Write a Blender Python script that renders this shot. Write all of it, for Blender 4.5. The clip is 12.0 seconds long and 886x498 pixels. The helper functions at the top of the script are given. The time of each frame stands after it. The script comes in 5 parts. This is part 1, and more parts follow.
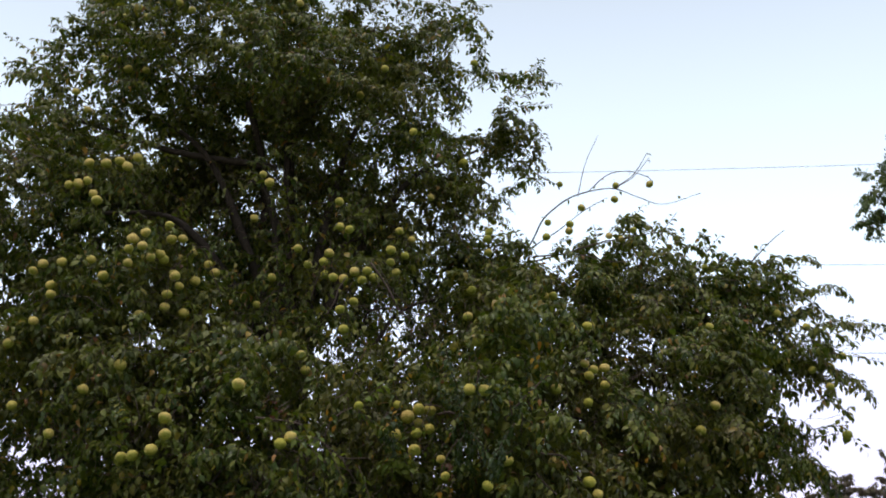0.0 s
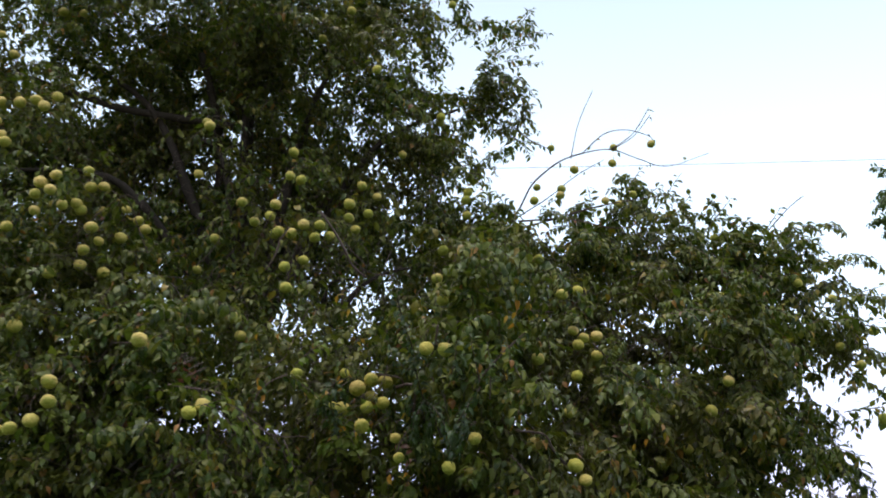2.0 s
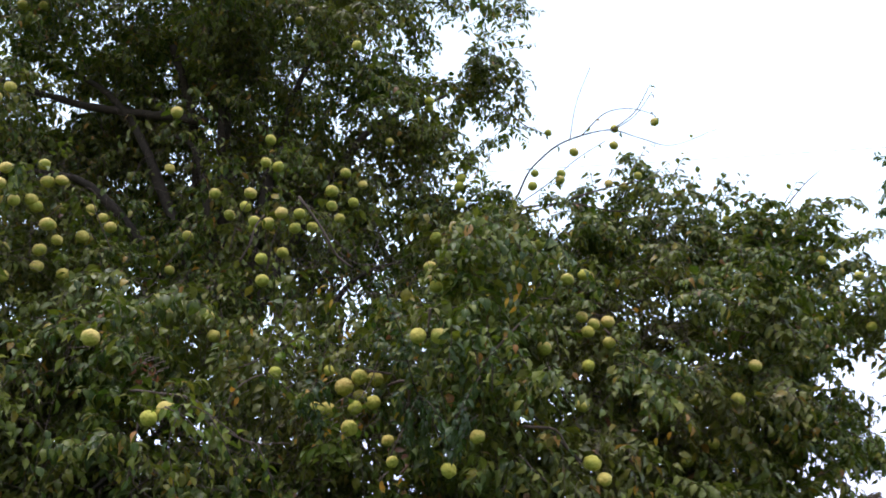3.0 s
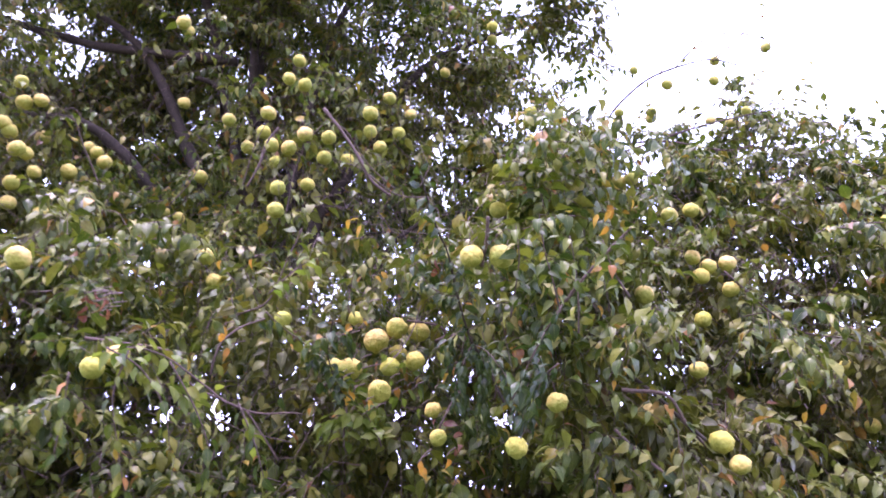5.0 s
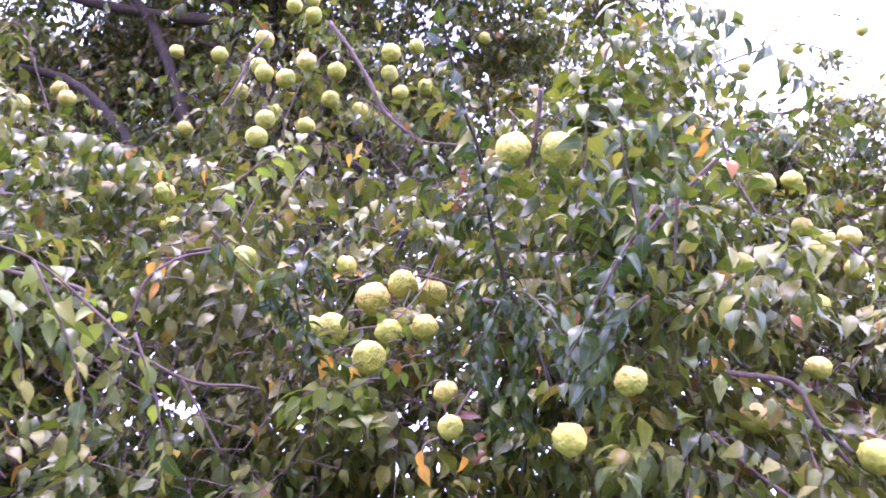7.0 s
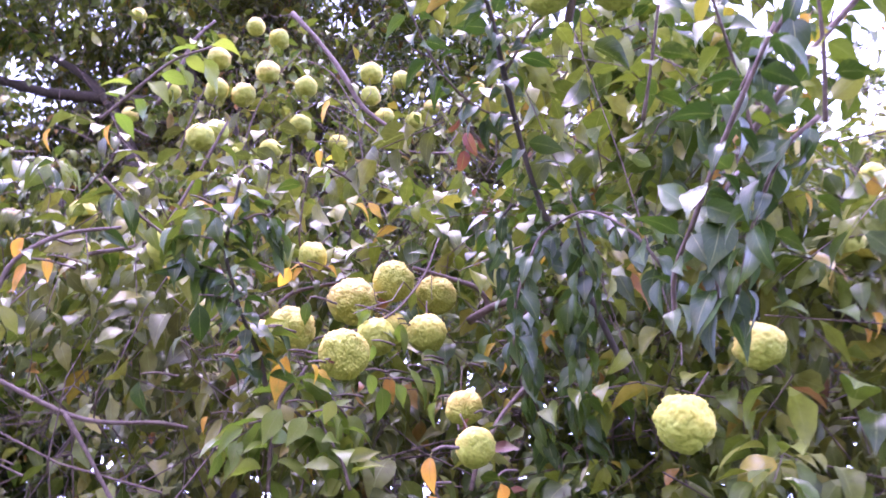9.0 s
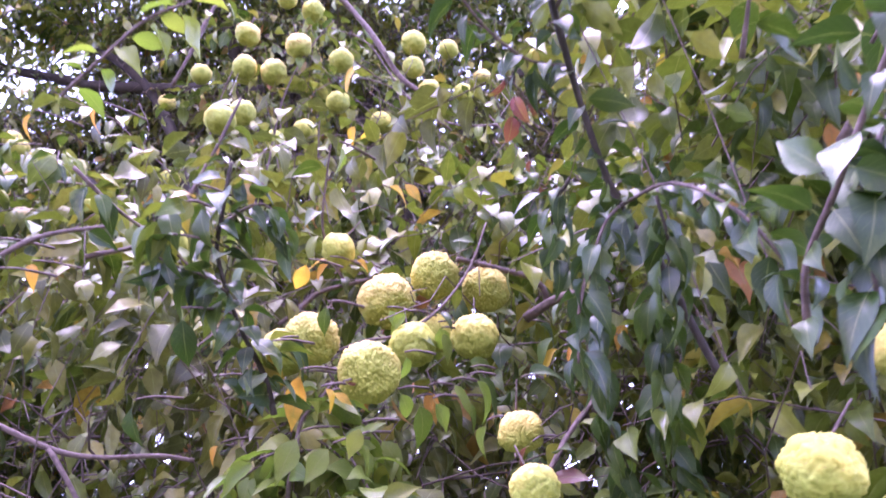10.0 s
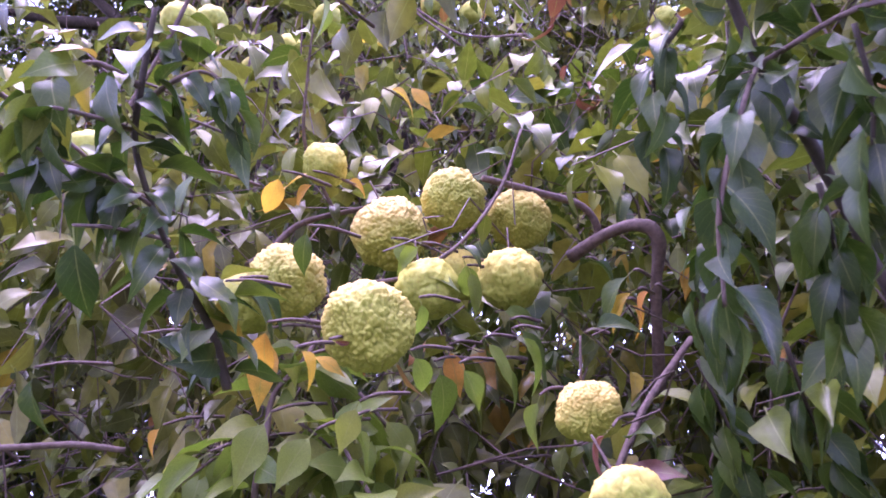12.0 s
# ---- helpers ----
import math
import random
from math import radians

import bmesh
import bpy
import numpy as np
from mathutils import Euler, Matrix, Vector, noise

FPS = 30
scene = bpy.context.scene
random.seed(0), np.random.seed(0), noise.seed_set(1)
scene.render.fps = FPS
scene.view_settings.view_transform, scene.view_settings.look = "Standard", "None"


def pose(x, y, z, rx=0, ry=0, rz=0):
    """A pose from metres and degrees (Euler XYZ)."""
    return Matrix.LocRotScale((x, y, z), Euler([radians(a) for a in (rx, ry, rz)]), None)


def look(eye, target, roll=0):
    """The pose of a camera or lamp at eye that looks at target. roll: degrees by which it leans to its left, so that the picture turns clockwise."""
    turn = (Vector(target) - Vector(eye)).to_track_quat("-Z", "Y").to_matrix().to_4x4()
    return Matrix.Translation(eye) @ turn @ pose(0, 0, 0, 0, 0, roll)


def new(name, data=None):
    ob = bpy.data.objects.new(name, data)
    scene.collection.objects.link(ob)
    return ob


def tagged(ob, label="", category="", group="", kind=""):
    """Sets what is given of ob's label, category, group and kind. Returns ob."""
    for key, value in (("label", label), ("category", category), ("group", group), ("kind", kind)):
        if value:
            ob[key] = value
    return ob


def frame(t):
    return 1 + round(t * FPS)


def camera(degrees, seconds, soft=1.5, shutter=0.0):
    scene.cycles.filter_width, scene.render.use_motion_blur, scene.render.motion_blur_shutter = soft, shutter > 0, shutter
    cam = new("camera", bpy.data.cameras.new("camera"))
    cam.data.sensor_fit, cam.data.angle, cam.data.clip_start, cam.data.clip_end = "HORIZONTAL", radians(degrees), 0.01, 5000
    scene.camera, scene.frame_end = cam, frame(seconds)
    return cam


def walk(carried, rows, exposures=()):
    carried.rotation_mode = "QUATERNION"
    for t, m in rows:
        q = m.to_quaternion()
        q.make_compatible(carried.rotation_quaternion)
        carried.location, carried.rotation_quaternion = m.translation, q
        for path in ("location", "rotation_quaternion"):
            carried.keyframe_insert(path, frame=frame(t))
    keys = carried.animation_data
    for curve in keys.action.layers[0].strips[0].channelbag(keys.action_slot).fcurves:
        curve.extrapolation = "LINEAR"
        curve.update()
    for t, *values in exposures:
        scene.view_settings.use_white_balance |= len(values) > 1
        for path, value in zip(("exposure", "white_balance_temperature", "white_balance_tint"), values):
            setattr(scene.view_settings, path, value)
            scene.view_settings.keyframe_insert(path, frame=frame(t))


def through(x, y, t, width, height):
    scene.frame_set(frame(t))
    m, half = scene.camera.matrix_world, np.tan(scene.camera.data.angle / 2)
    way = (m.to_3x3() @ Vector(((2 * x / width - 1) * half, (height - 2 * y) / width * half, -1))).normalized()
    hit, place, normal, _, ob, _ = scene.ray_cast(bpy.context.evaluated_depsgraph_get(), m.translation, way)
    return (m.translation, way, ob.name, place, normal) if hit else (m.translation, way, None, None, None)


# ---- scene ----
cam = camera(52.4, 12.0, soft=1.75, shutter=0.5)
PATH = [
    (0, (0.004, 0.004, 1.601), (0.079, 1.865, 2.329), 0.01),
    (0.5, (0.082, 0.340, 1.548), (0.152, 2.185, 2.317), 2.55),
    (1, (0.225, 0.704, 1.545), (0.409, 2.525, 2.351), 0.50),
    (1.5, (0.405, 1.039, 1.546), (0.380, 2.874, 2.341), -1.62),
    (2, (0.426, 1.443, 1.526), (0.485, 3.288, 2.294), 0.23),
    (2.5, (0.451, 1.787, 1.539), (0.540, 3.625, 2.322), -1.18),
    (4.5, (0.600, 3.409, 1.652), (0.571, 5.230, 2.479), -4.53),
    (5, (0.557, 3.755, 1.697), (0.463, 5.574, 2.525), -0.52),
    (5.5, (0.537, 4.099, 1.724), (0.515, 5.903, 2.586), -1.97),
    (6, (0.610, 4.473, 1.746), (0.502, 6.271, 2.615), -4.36),
    (6.5, (0.575, 4.766, 1.764), (0.375, 6.548, 2.649), 2.56),
    (8.5, (0.366, 5.885, 1.818), (0.282, 7.507, 2.986), 2.70),
    (9, (0.415, 6.079, 1.847), (0.264, 7.661, 3.061), 0.12),
    (9.5, (0.447, 6.228, 1.969), (0.097, 7.773, 3.190), 3.64),
    (10, (0.423, 6.354, 2.075), (0.127, 7.944, 3.252), 0.93),
    (10.5, (0.398, 6.477, 2.123), (0.064, 8.092, 3.255), 1.57),
    (11, (0.367, 6.548, 2.192), (0.031, 8.178, 3.301), 1.37),
    (11.5, (0.322, 6.682, 2.240), (0.039, 8.315, 3.359), -0.07),
    (12, (0.303, 6.768, 2.298), (0.010, 8.411, 3.401), 0.42),
]
walk(
    cam,
    [(t, look(eye, target, roll)) for t, eye, target, roll in PATH],
    exposures=[
        (0.0, 0.13, 6430, 17), (1.0, -0.27, 5970, 22), (1.4, 0.14, 6420, 17), (1.8, 0.39, 6190, 15), (2.7, 0.70, 5900, 15), (4.3, 1.92, 5720, 43), (5.5, 2.62, 5390, 66),
        (6.5, 2.99, 5290, 71), (8.5, 3.12, 5210, 71), (9.5, 3.11, 5230, 71), (11.0, 3.06, 5230, 75), (12.0, 2.79, 5240, 77)],
)

# ---- sky and light: an even evening sky, the sun low behind the viewer and veiled ----
world = bpy.data.worlds.new("evening_sky")
scene.world = world
world.use_nodes = True
wn, wl = world.node_tree.nodes, world.node_tree.links
wn.clear()
sky = wn.new("ShaderNodeTexSky")
sky.sky_type, sky.sun_disc = "NISHITA", False
sky.sun_elevation, sky.sun_rotation = radians(14), radians(200)
sky.air_density, sky.dust_density, sky.ozone_density = 1.0, 2.5, 1.5
# thin high haze over the clear sky: pale blue overhead, lilac towards the horizon
geo = wn.new("ShaderNodeTexCoord")
sep = wn.new("ShaderNodeSeparateXYZ")
wl.new(geo.outputs["Generated"], sep.inputs[0])
haze = wn.new("ShaderNodeValToRGB")
for e, (p, c) in zip((haze.color_ramp.elements[0], haze.color_ramp.elements[1], haze.color_ramp.elements.new(0.3)),
                     ((0.05, (6.1, 5.7, 7.7, 1)), (0.62, (9.6, 11.6, 11.7, 1)), (0.34, (6.5, 7.8, 8.7, 1)))):
    e.position, e.color = p, c
wl.new(sep.outputs["Z"], haze.inputs[0])
# the evening glow: brighter towards +y, where the sun went down, than behind
glow = wn.new("ShaderNodeMapRange")
glow.inputs["From Min"].default_value, glow.inputs["From Max"].default_value = -1, 1
glow.inputs["To Min"].default_value, glow.inputs["To Max"].default_value = 0.5, 1.11
wl.new(sep.outputs["Y"], glow.inputs["Value"])
veil = wn.new("ShaderNodeMix")
veil.data_type = "RGBA"
veil.inputs[0].default_value = 0.88
wl.new(sky.outputs[0], veil.inputs[6])
wl.new(haze.outputs[0], veil.inputs[7])
wb = wn.new("ShaderNodeBackground")
power = wn.new("ShaderNodeMath")
power.operation = "MULTIPLY"
power.inputs[1].default_value = 0.15
wl.new(glow.outputs[0], power.inputs[0])
wl.new(power.outputs[0], wb.inputs["Strength"])
wo = wn.new("ShaderNodeOutputWorld")
wl.new(veil.outputs[2], wb.inputs["Color"])
wl.new(wb.outputs[0], wo.inputs["Surface"])

sun = new("sun", bpy.data.lights.new("sun", "SUN"))
sun.data.energy, sun.data.angle, sun.data.color = 1.8, radians(50), (1.0, 0.94, 0.86)
sun.matrix_world = look((-1.8, -1.6, 14), (0, 0, 0))


# ---- materials ----
def material(name):
    m = bpy.data.materials.new(name)
    m.use_nodes = True
    nt = m.node_tree
    return m, nt, nt.nodes["Principled BSDF"], nt.nodes["Material Output"]


def ramp(nt, stops, source, mode="LINEAR"):
    r = nt.nodes.new("ShaderNodeValToRGB")
    r.color_ramp.interpolation = mode
    e = r.color_ramp.elements
    while len(e) < len(stops):
        e.new(0.5)
    for i, (p, c) in enumerate(stops):
        e[i].position, e[i].color = p, (*c, 1)
    nt.links.new(source, r.inputs[0])
    return r.outputs[0]


def math_node(nt, op, a, b=None):
    n = nt.nodes.new("ShaderNodeMath")
    n.operation = op
    for i, v in enumerate((a, b)):
        if v is None:
            continue
        if isinstance(v, (int, float)):
            n.inputs[i].default_value = v
        else:
            nt.links.new(v, n.inputs[i])
    return n.outputs[0]


def mix_color(nt, fac, a, b, mode="MIX"):
    n = nt.nodes.new("ShaderNodeMix")
    n.data_type, n.blend_type = "RGBA", mode
    for s, v in ((n.inputs[0], fac), (n.inputs[6], a), (n.inputs[7], b)):
        if isinstance(v, (int, float)):
            s.default_value = v
        elif isinstance(v, tuple):
            s.default_value = (*v, 1)
        else:
            nt.links.new(v, s)
    return n.outputs[2]


def noise_tex(nt, scale, detail=3.0, rough=0.55, coord="Object"):
    tc = nt.nodes.new("ShaderNodeTexCoord")
    n = nt.nodes.new("ShaderNodeTexNoise")
    n.inputs["Scale"].default_value, n.inputs["Detail"].default_value, n.inputs["Roughness"].default_value = scale, detail, rough
    nt.links.new(tc.outputs[coord], n.inputs["Vector"])
    return n.outputs[0]


def bump(nt, bsdf, height, strength, dist=0.01):
    b = nt.nodes.new("ShaderNodeBump")
    b.inputs["Strength"].default_value, b.inputs["Distance"].default_value = strength, dist
    nt.links.new(height, b.inputs["Height"])
    nt.links.new(b.outputs[0], bsdf.inputs["Normal"])


def leaf_material(name, stops, rough=0.37, through=0.24, shine=0.33):
    """Glossy leaf: a colour of its own for each leaf, a pale midrib and side veins along its UVs, light let through."""
    m, nt, bsdf, out = material(name)
    geo, info = nt.nodes.new("ShaderNodeNewGeometry"), nt.nodes.new("ShaderNodeObjectInfo")
    rnd = math_node(nt, "FRACT", math_node(nt, "ADD", geo.outputs["Random Per Island"], info.outputs["Random"]))
    col = ramp(nt, stops, rnd)
    patch = noise_tex(nt, 0.9, 2.0)
    col = mix_color(nt, math_node(nt, "MULTIPLY", math_node(nt, "SUBTRACT", patch, 0.45), 1.5), col, (0.165, 0.10, 0.05), "MIX")
    tone = noise_tex(nt, 2.6, 2.0)
    col = mix_color(nt, ramp(nt, [(0.50, (0, 0, 0)), (0.68, (0.55, 0.55, 0.55))], tone), col, (0.17, 0.20, 0.028))
    blot = noise_tex(nt, 60, 3.0)
    col = mix_color(nt, 0.45, col, ramp(nt, [(0.3, (0.45, 0.42, 0.4)), (0.65, (1.15, 1.15, 1.1))], blot), "MULTIPLY")
    uv = nt.nodes.new("ShaderNodeUVMap")
    sep = nt.nodes.new("ShaderNodeSeparateXYZ")
    nt.links.new(uv.outputs[0], sep.inputs[0])
    off = math_node(nt, "ABSOLUTE", math_node(nt, "SUBTRACT", sep.outputs[0], 0.5))
    rib = math_node(nt, "LESS_THAN", off, 0.018)
    side = math_node(nt, "FRACT", math_node(nt, "MULTIPLY", math_node(nt, "SUBTRACT", sep.outputs[1], math_node(nt, "MULTIPLY", off, 0.55)), 9.0))
    vein = math_node(nt, "MULTIPLY", math_node(nt, "LESS_THAN", side, 0.08), 0.14)
    stem = math_node(nt, "MULTIPLY", math_node(nt, "LESS_THAN", sep.outputs[1], 0.165), 0.8)
    lines = math_node(nt, "MAXIMUM", math_node(nt, "MAXIMUM", math_node(nt, "MULTIPLY", rib, 0.5), vein), stem)
    col = mix_color(nt, lines, col, (0.24, 0.26, 0.09))
    nt.links.new(col, bsdf.inputs["Base Color"])
    gloss = math_node(nt, "ADD", math_node(nt, "MULTIPLY", math_node(nt, "FRACT", math_node(nt, "MULTIPLY", rnd, 7.3)), 0.28), rough - 0.12)
    nt.links.new(gloss, bsdf.inputs["Roughness"])
    bsdf.inputs["Specular IOR Level"].default_value = shine
    bump(nt, bsdf, math_node(nt, "SUBTRACT", blot, lines), 0.18, 0.002)
    tr = nt.nodes.new("ShaderNodeBsdfTranslucent")
    nt.links.new(mix_color(nt, 1.0, col, (1.1, 1.3, 0.5), "MULTIPLY"), tr.inputs["Color"])
    mx = nt.nodes.new("ShaderNodeMixShader")
    mx.inputs[0].default_value = through
    nt.links.new(bsdf.outputs[0], mx.inputs[1])
    nt.links.new(tr.outputs[0], mx.inputs[2])
    nt.links.new(mx.outputs[0], out.inputs["Surface"])
    return m


LEAF = leaf_material("osage_leaf", [
    (0.0, (0.025, 0.052, 0.007)), (0.35, (0.060, 0.100, 0.012)), (0.60, (0.115, 0.152, 0.018)), (0.80, (0.185, 0.205, 0.027)),
    (0.935, (0.22, 0.22, 0.04)), (0.972, (0.36, 0.27, 0.035)), (0.989, (0.42, 0.19, 0.05)), (1.0, (0.14, 0.06, 0.05))])
# darker copy of the leaf green: canopy shade put into the colour
SHADED_LEAF = leaf_material("shaded_leaf", [(0.0, (0.018, 0.042, 0.007)), (0.6, (0.034, 0.071, 0.010)), (1.0, (0.066, 0.108, 0.014))], shine=0.55)
ORANGE_LEAF = leaf_material("turned_leaf", [(0.0, (0.55, 0.34, 0.03)), (0.5, (0.56, 0.25, 0.05)), (1.0, (0.58, 0.40, 0.05))], 0.45, 0.4)
RED_LEAF = leaf_material("dried_leaf", [(0.0, (0.12, 0.038, 0.038)), (0.6, (0.20, 0.068, 0.065)), (1.0, (0.27, 0.11, 0.09))], 0.55)
FRESH_LEAF = leaf_material("fresh_leaf", [(0.0, (0.12, 0.185, 0.028)), (0.6, (0.17, 0.23, 0.04)), (1.0, (0.25, 0.27, 0.055))], 0.38, 0.4)
FAR_LEAF = leaf_material("shade_tree_leaf", [(0.0, (0.035, 0.075, 0.02)), (0.6, (0.07, 0.13, 0.03)), (1.0, (0.13, 0.18, 0.05))], 0.5)
# hedgerow brown, lightened in its colour to stand for distant haze
HAZY_BROWN_LEAF = leaf_material("hazy_brown_leaf", [(0.0, (0.11, 0.085, 0.085)), (1.0, (0.20, 0.15, 0.135))], 0.6)


def bark_material(name, dark, light, scale):
    m, nt, bsdf, out = material(name)
    n = noise_tex(nt, scale, 6.0, 0.65)
    big = noise_tex(nt, scale * 0.12, 2.0)
    col = ramp(nt, [(0.3, dark), (0.7, light)], n)
    col = mix_color(nt, math_node(nt, "MULTIPLY", big, 0.5), col, dark)
    nt.links.new(col, bsdf.inputs["Base Color"])
    bsdf.inputs["Roughness"].default_value = 0.85
    bump(nt, bsdf, n, 0.6, 0.004)
    return m


BARK = bark_material("osage_bark", (0.024, 0.019, 0.013), (0.08, 0.06, 0.042), 45)
TWIG = bark_material("osage_twig", (0.07, 0.048, 0.04), (0.21, 0.15, 0.125), 90)
GREY_BARK = bark_material("grey_bark", (0.06, 0.05, 0.045), (0.15, 0.13, 0.11), 12)


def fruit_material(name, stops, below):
    m, nt, bsdf, out = material(name)
    info = nt.nodes.new("ShaderNodeObjectInfo")
    ripe = ramp(nt, stops, info.outputs["Random"])
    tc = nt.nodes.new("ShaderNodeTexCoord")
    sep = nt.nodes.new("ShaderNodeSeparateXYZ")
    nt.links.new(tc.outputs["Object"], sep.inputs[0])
    # greener underside, with the shade under the fruit painted into it too
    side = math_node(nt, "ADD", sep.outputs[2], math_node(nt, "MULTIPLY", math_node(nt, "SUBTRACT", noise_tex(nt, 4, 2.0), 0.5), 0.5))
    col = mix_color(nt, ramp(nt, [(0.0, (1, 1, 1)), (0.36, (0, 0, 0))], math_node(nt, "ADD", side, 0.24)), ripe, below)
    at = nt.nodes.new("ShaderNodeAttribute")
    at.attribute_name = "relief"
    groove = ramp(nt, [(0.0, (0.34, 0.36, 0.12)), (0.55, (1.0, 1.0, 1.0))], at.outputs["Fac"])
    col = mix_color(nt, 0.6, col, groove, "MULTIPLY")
    spots = noise_tex(nt, 26, 4.0)
    col = mix_color(nt, ramp(nt, [(0.60, (0, 0, 0)), (0.74, (0.6, 0.6, 0.6))], spots), col, (0.36, 0.26, 0.09))
    nt.links.new(col, bsdf.inputs["Base Color"])
    bsdf.inputs["Roughness"].default_value = 0.6
    bsdf.inputs["Specular IOR Level"].default_value = 0.3
    bump(nt, bsdf, noise_tex(nt, 420, 2.0), 0.25, 0.001)
    return m


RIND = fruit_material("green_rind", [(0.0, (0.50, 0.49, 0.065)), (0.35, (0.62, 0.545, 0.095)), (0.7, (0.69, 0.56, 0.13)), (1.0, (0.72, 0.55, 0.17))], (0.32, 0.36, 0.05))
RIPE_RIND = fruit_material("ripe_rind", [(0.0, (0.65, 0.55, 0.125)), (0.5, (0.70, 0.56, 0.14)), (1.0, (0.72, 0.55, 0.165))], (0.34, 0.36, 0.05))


def plain_material(name, a, b, scale, rough):
    m, nt, bsdf, out = material(name)
    n = noise_tex(nt, scale, 5.0)
    nt.links.new(ramp(nt, [(0.3, a), (0.7, b)], n), bsdf.inputs["Base Color"])
    bsdf.inputs["Roughness"].default_value = rough
    bump(nt, bsdf, n, 0.5, 0.03)
    return m


GRASS = plain_material("meadow_grass", (0.035, 0.06, 0.02), (0.09, 0.10, 0.04), 3.0, 0.9)
CABLE = plain_material("cable_rubber", (0.02, 0.02, 0.022), (0.035, 0.035, 0.04), 8.0, 0.6)


# ---- shared builders ----
def part(name, bm, mat, parent, label=""):
    me = bpy.data.meshes.new(name)
    bm.to_mesh(me)
    bm.free()
    me.materials.append(mat)
    ob = new(name, me)
    ob.parent = parent
    return tagged(ob, label)


def smooth_path(points, steps=6):
    """Catmull-Rom through a few points."""
    p = [Vector(q) for q in points]
    p = [2 * p[0] - p[1]] + p + [2 * p[-1] - p[-2]]
    out = []
    for i in range(1, len(p) - 2):
        for s in range(steps):
            t = s / steps
            a, b, c, d = p[i - 1 : i + 3]
            out.append(0.5 * ((2 * b) + (c - a) * t + (2 * a - 5 * b + 4 * c - d) * t * t + (3 * b - a - 3 * c + d) * t**3))
    return out + [p[-2]]


def tube(bm, points, r0, r1, sides=7, wobble=0.0, steps=6, power=1.0):
    """A tapered, slightly knotty stem through points, closed at its tip."""
    path = smooth_path(points, steps)
    n = len(path)
    rings = []
    side = None
    for i, p in enumerate(path):
        d = (path[min(i + 1, n - 1)] - path[max(i - 1, 0)]).normalized()
        side = d.orthogonal() if side is None else side - d * side.dot(d)
        side.normalize()
        up = d.cross(side)
        r = r0 + (r1 - r0) * (i / (n - 1)) ** power
        r *= 1 + wobble * noise.noise(p * 9)
        q = p + (side * noise.noise(p * 5) + up * noise.noise(p * 5 + Vector((7, 3, 1)))) * wobble * r * 1.5
        rings.append([bm.verts.new(q + (side * math.cos(a) + up * math.sin(a)) * r * (1 + 0.5 * wobble * noise.noise((q + side * math.cos(a)) * 13)))
                      for a in (2 * math.pi * k / sides for k in range(sides))])
    for a, b in zip(rings, rings[1:]):
        for k in range(sides):
            bm.faces.new((a[k], a[(k + 1) % sides], b[(k + 1) % sides], b[k]))
    bm.faces.new(list(reversed(rings[0])))
    bm.faces.new(rings[-1])
    for f in bm.faces:
        f.smooth = True
    return path


def leaf_template(stations, across=(-1, 0, 1)):
    """Flat leaf along +y, 1 long and 1 wide: places with their rise towards the edge, faces and UVs. stations: rows of (place along, half width)."""
    v, uv, idx = [], [], []
    for t, w in stations:
        row = []
        for s in ((0,) if w == 0 else across):
            row.append(len(v))
            v.append((s * w, t, abs(s) ** 1.4 * w))
            uv.append((0.5 + s * 0.5 * (w > 0), t))
        idx.append(row)
    faces = []
    for a, b in zip(idx, idx[1:]):
        for k in range(len(across) - 1):
            if len(a) == 1:
                faces.append((a[0], b[k + 1], b[k]))
            elif len(b) == 1:
                faces.append((a[k], a[k + 1], b[0]))
            else:
                faces += [(a[k], a[k + 1], b[k + 1]), (a[k], b[k + 1], b[k])]
    return np.array(v, float), np.array(faces), np.array(uv, float)


FINE = leaf_template([(0, 0), (0.02, 0.02), (0.16, 0.018), (0.2, 0.14), (0.27, 0.32), (0.36, 0.45), (0.46, 0.5), (0.58, 0.45), (0.7, 0.32), (0.82, 0.16), (0.92, 0.055), (1, 0)], (-1, -0.55, 0, 0.55, 1))
MIDDLE = leaf_template([(0, 0), (0.17, 0.2), (0.4, 0.5), (0.64, 0.41), (0.84, 0.15), (1, 0)])
COARSE = leaf_template([(0, 0), (0.3, 0.46), (0.62, 0.4), (1, 0)])
ROUGH = leaf_template([(0, 0), (0.26, 0.4), (0.6, 0.42), (1, 0)], (-1, 1))


def leaf_shapes(template, place, along, normal, length, width, fold, curl, wave):
    """The corners of many leaves at once: each along its own way, folded on its midrib, curled down to its tip."""
    tv = template[0]
    n = len(place)
    along = along / np.linalg.norm(along, axis=1, keepdims=True)
    across = np.cross(along, normal)
    across /= np.linalg.norm(across, axis=1, keepdims=True) + 1e-9
    up = np.cross(across, along)
    x, t, w = tv[:, 0], tv[:, 1], tv[:, 2]
    ang = curl[:, None] * t[None]
    safe = np.where(np.abs(curl) < 1e-3, 1e-3, curl)[:, None]
    y = np.sin(ang) / safe * length[:, None]
    z = -(1 - np.cos(ang)) / safe * length[:, None]
    lift = np.abs(w)[None] * width[:, None] * np.sin(fold)[:, None]
    lift = lift + np.sin(t[None] * 9 + wave[:, None]) * x[None] * width[:, None] * 0.2
    lat = x[None] * width[:, None] * np.cos(fold)[:, None]
    ly, lz = -np.sin(ang), np.cos(ang)
    yy, zz = y + lift * -ly * 0.0, z + lift * lz
    return (place[:, None] + lat[..., None] * across[:, None] + yy[..., None] * along[:, None] + zz[..., None] * up[:, None]).reshape(n, -1, 3)


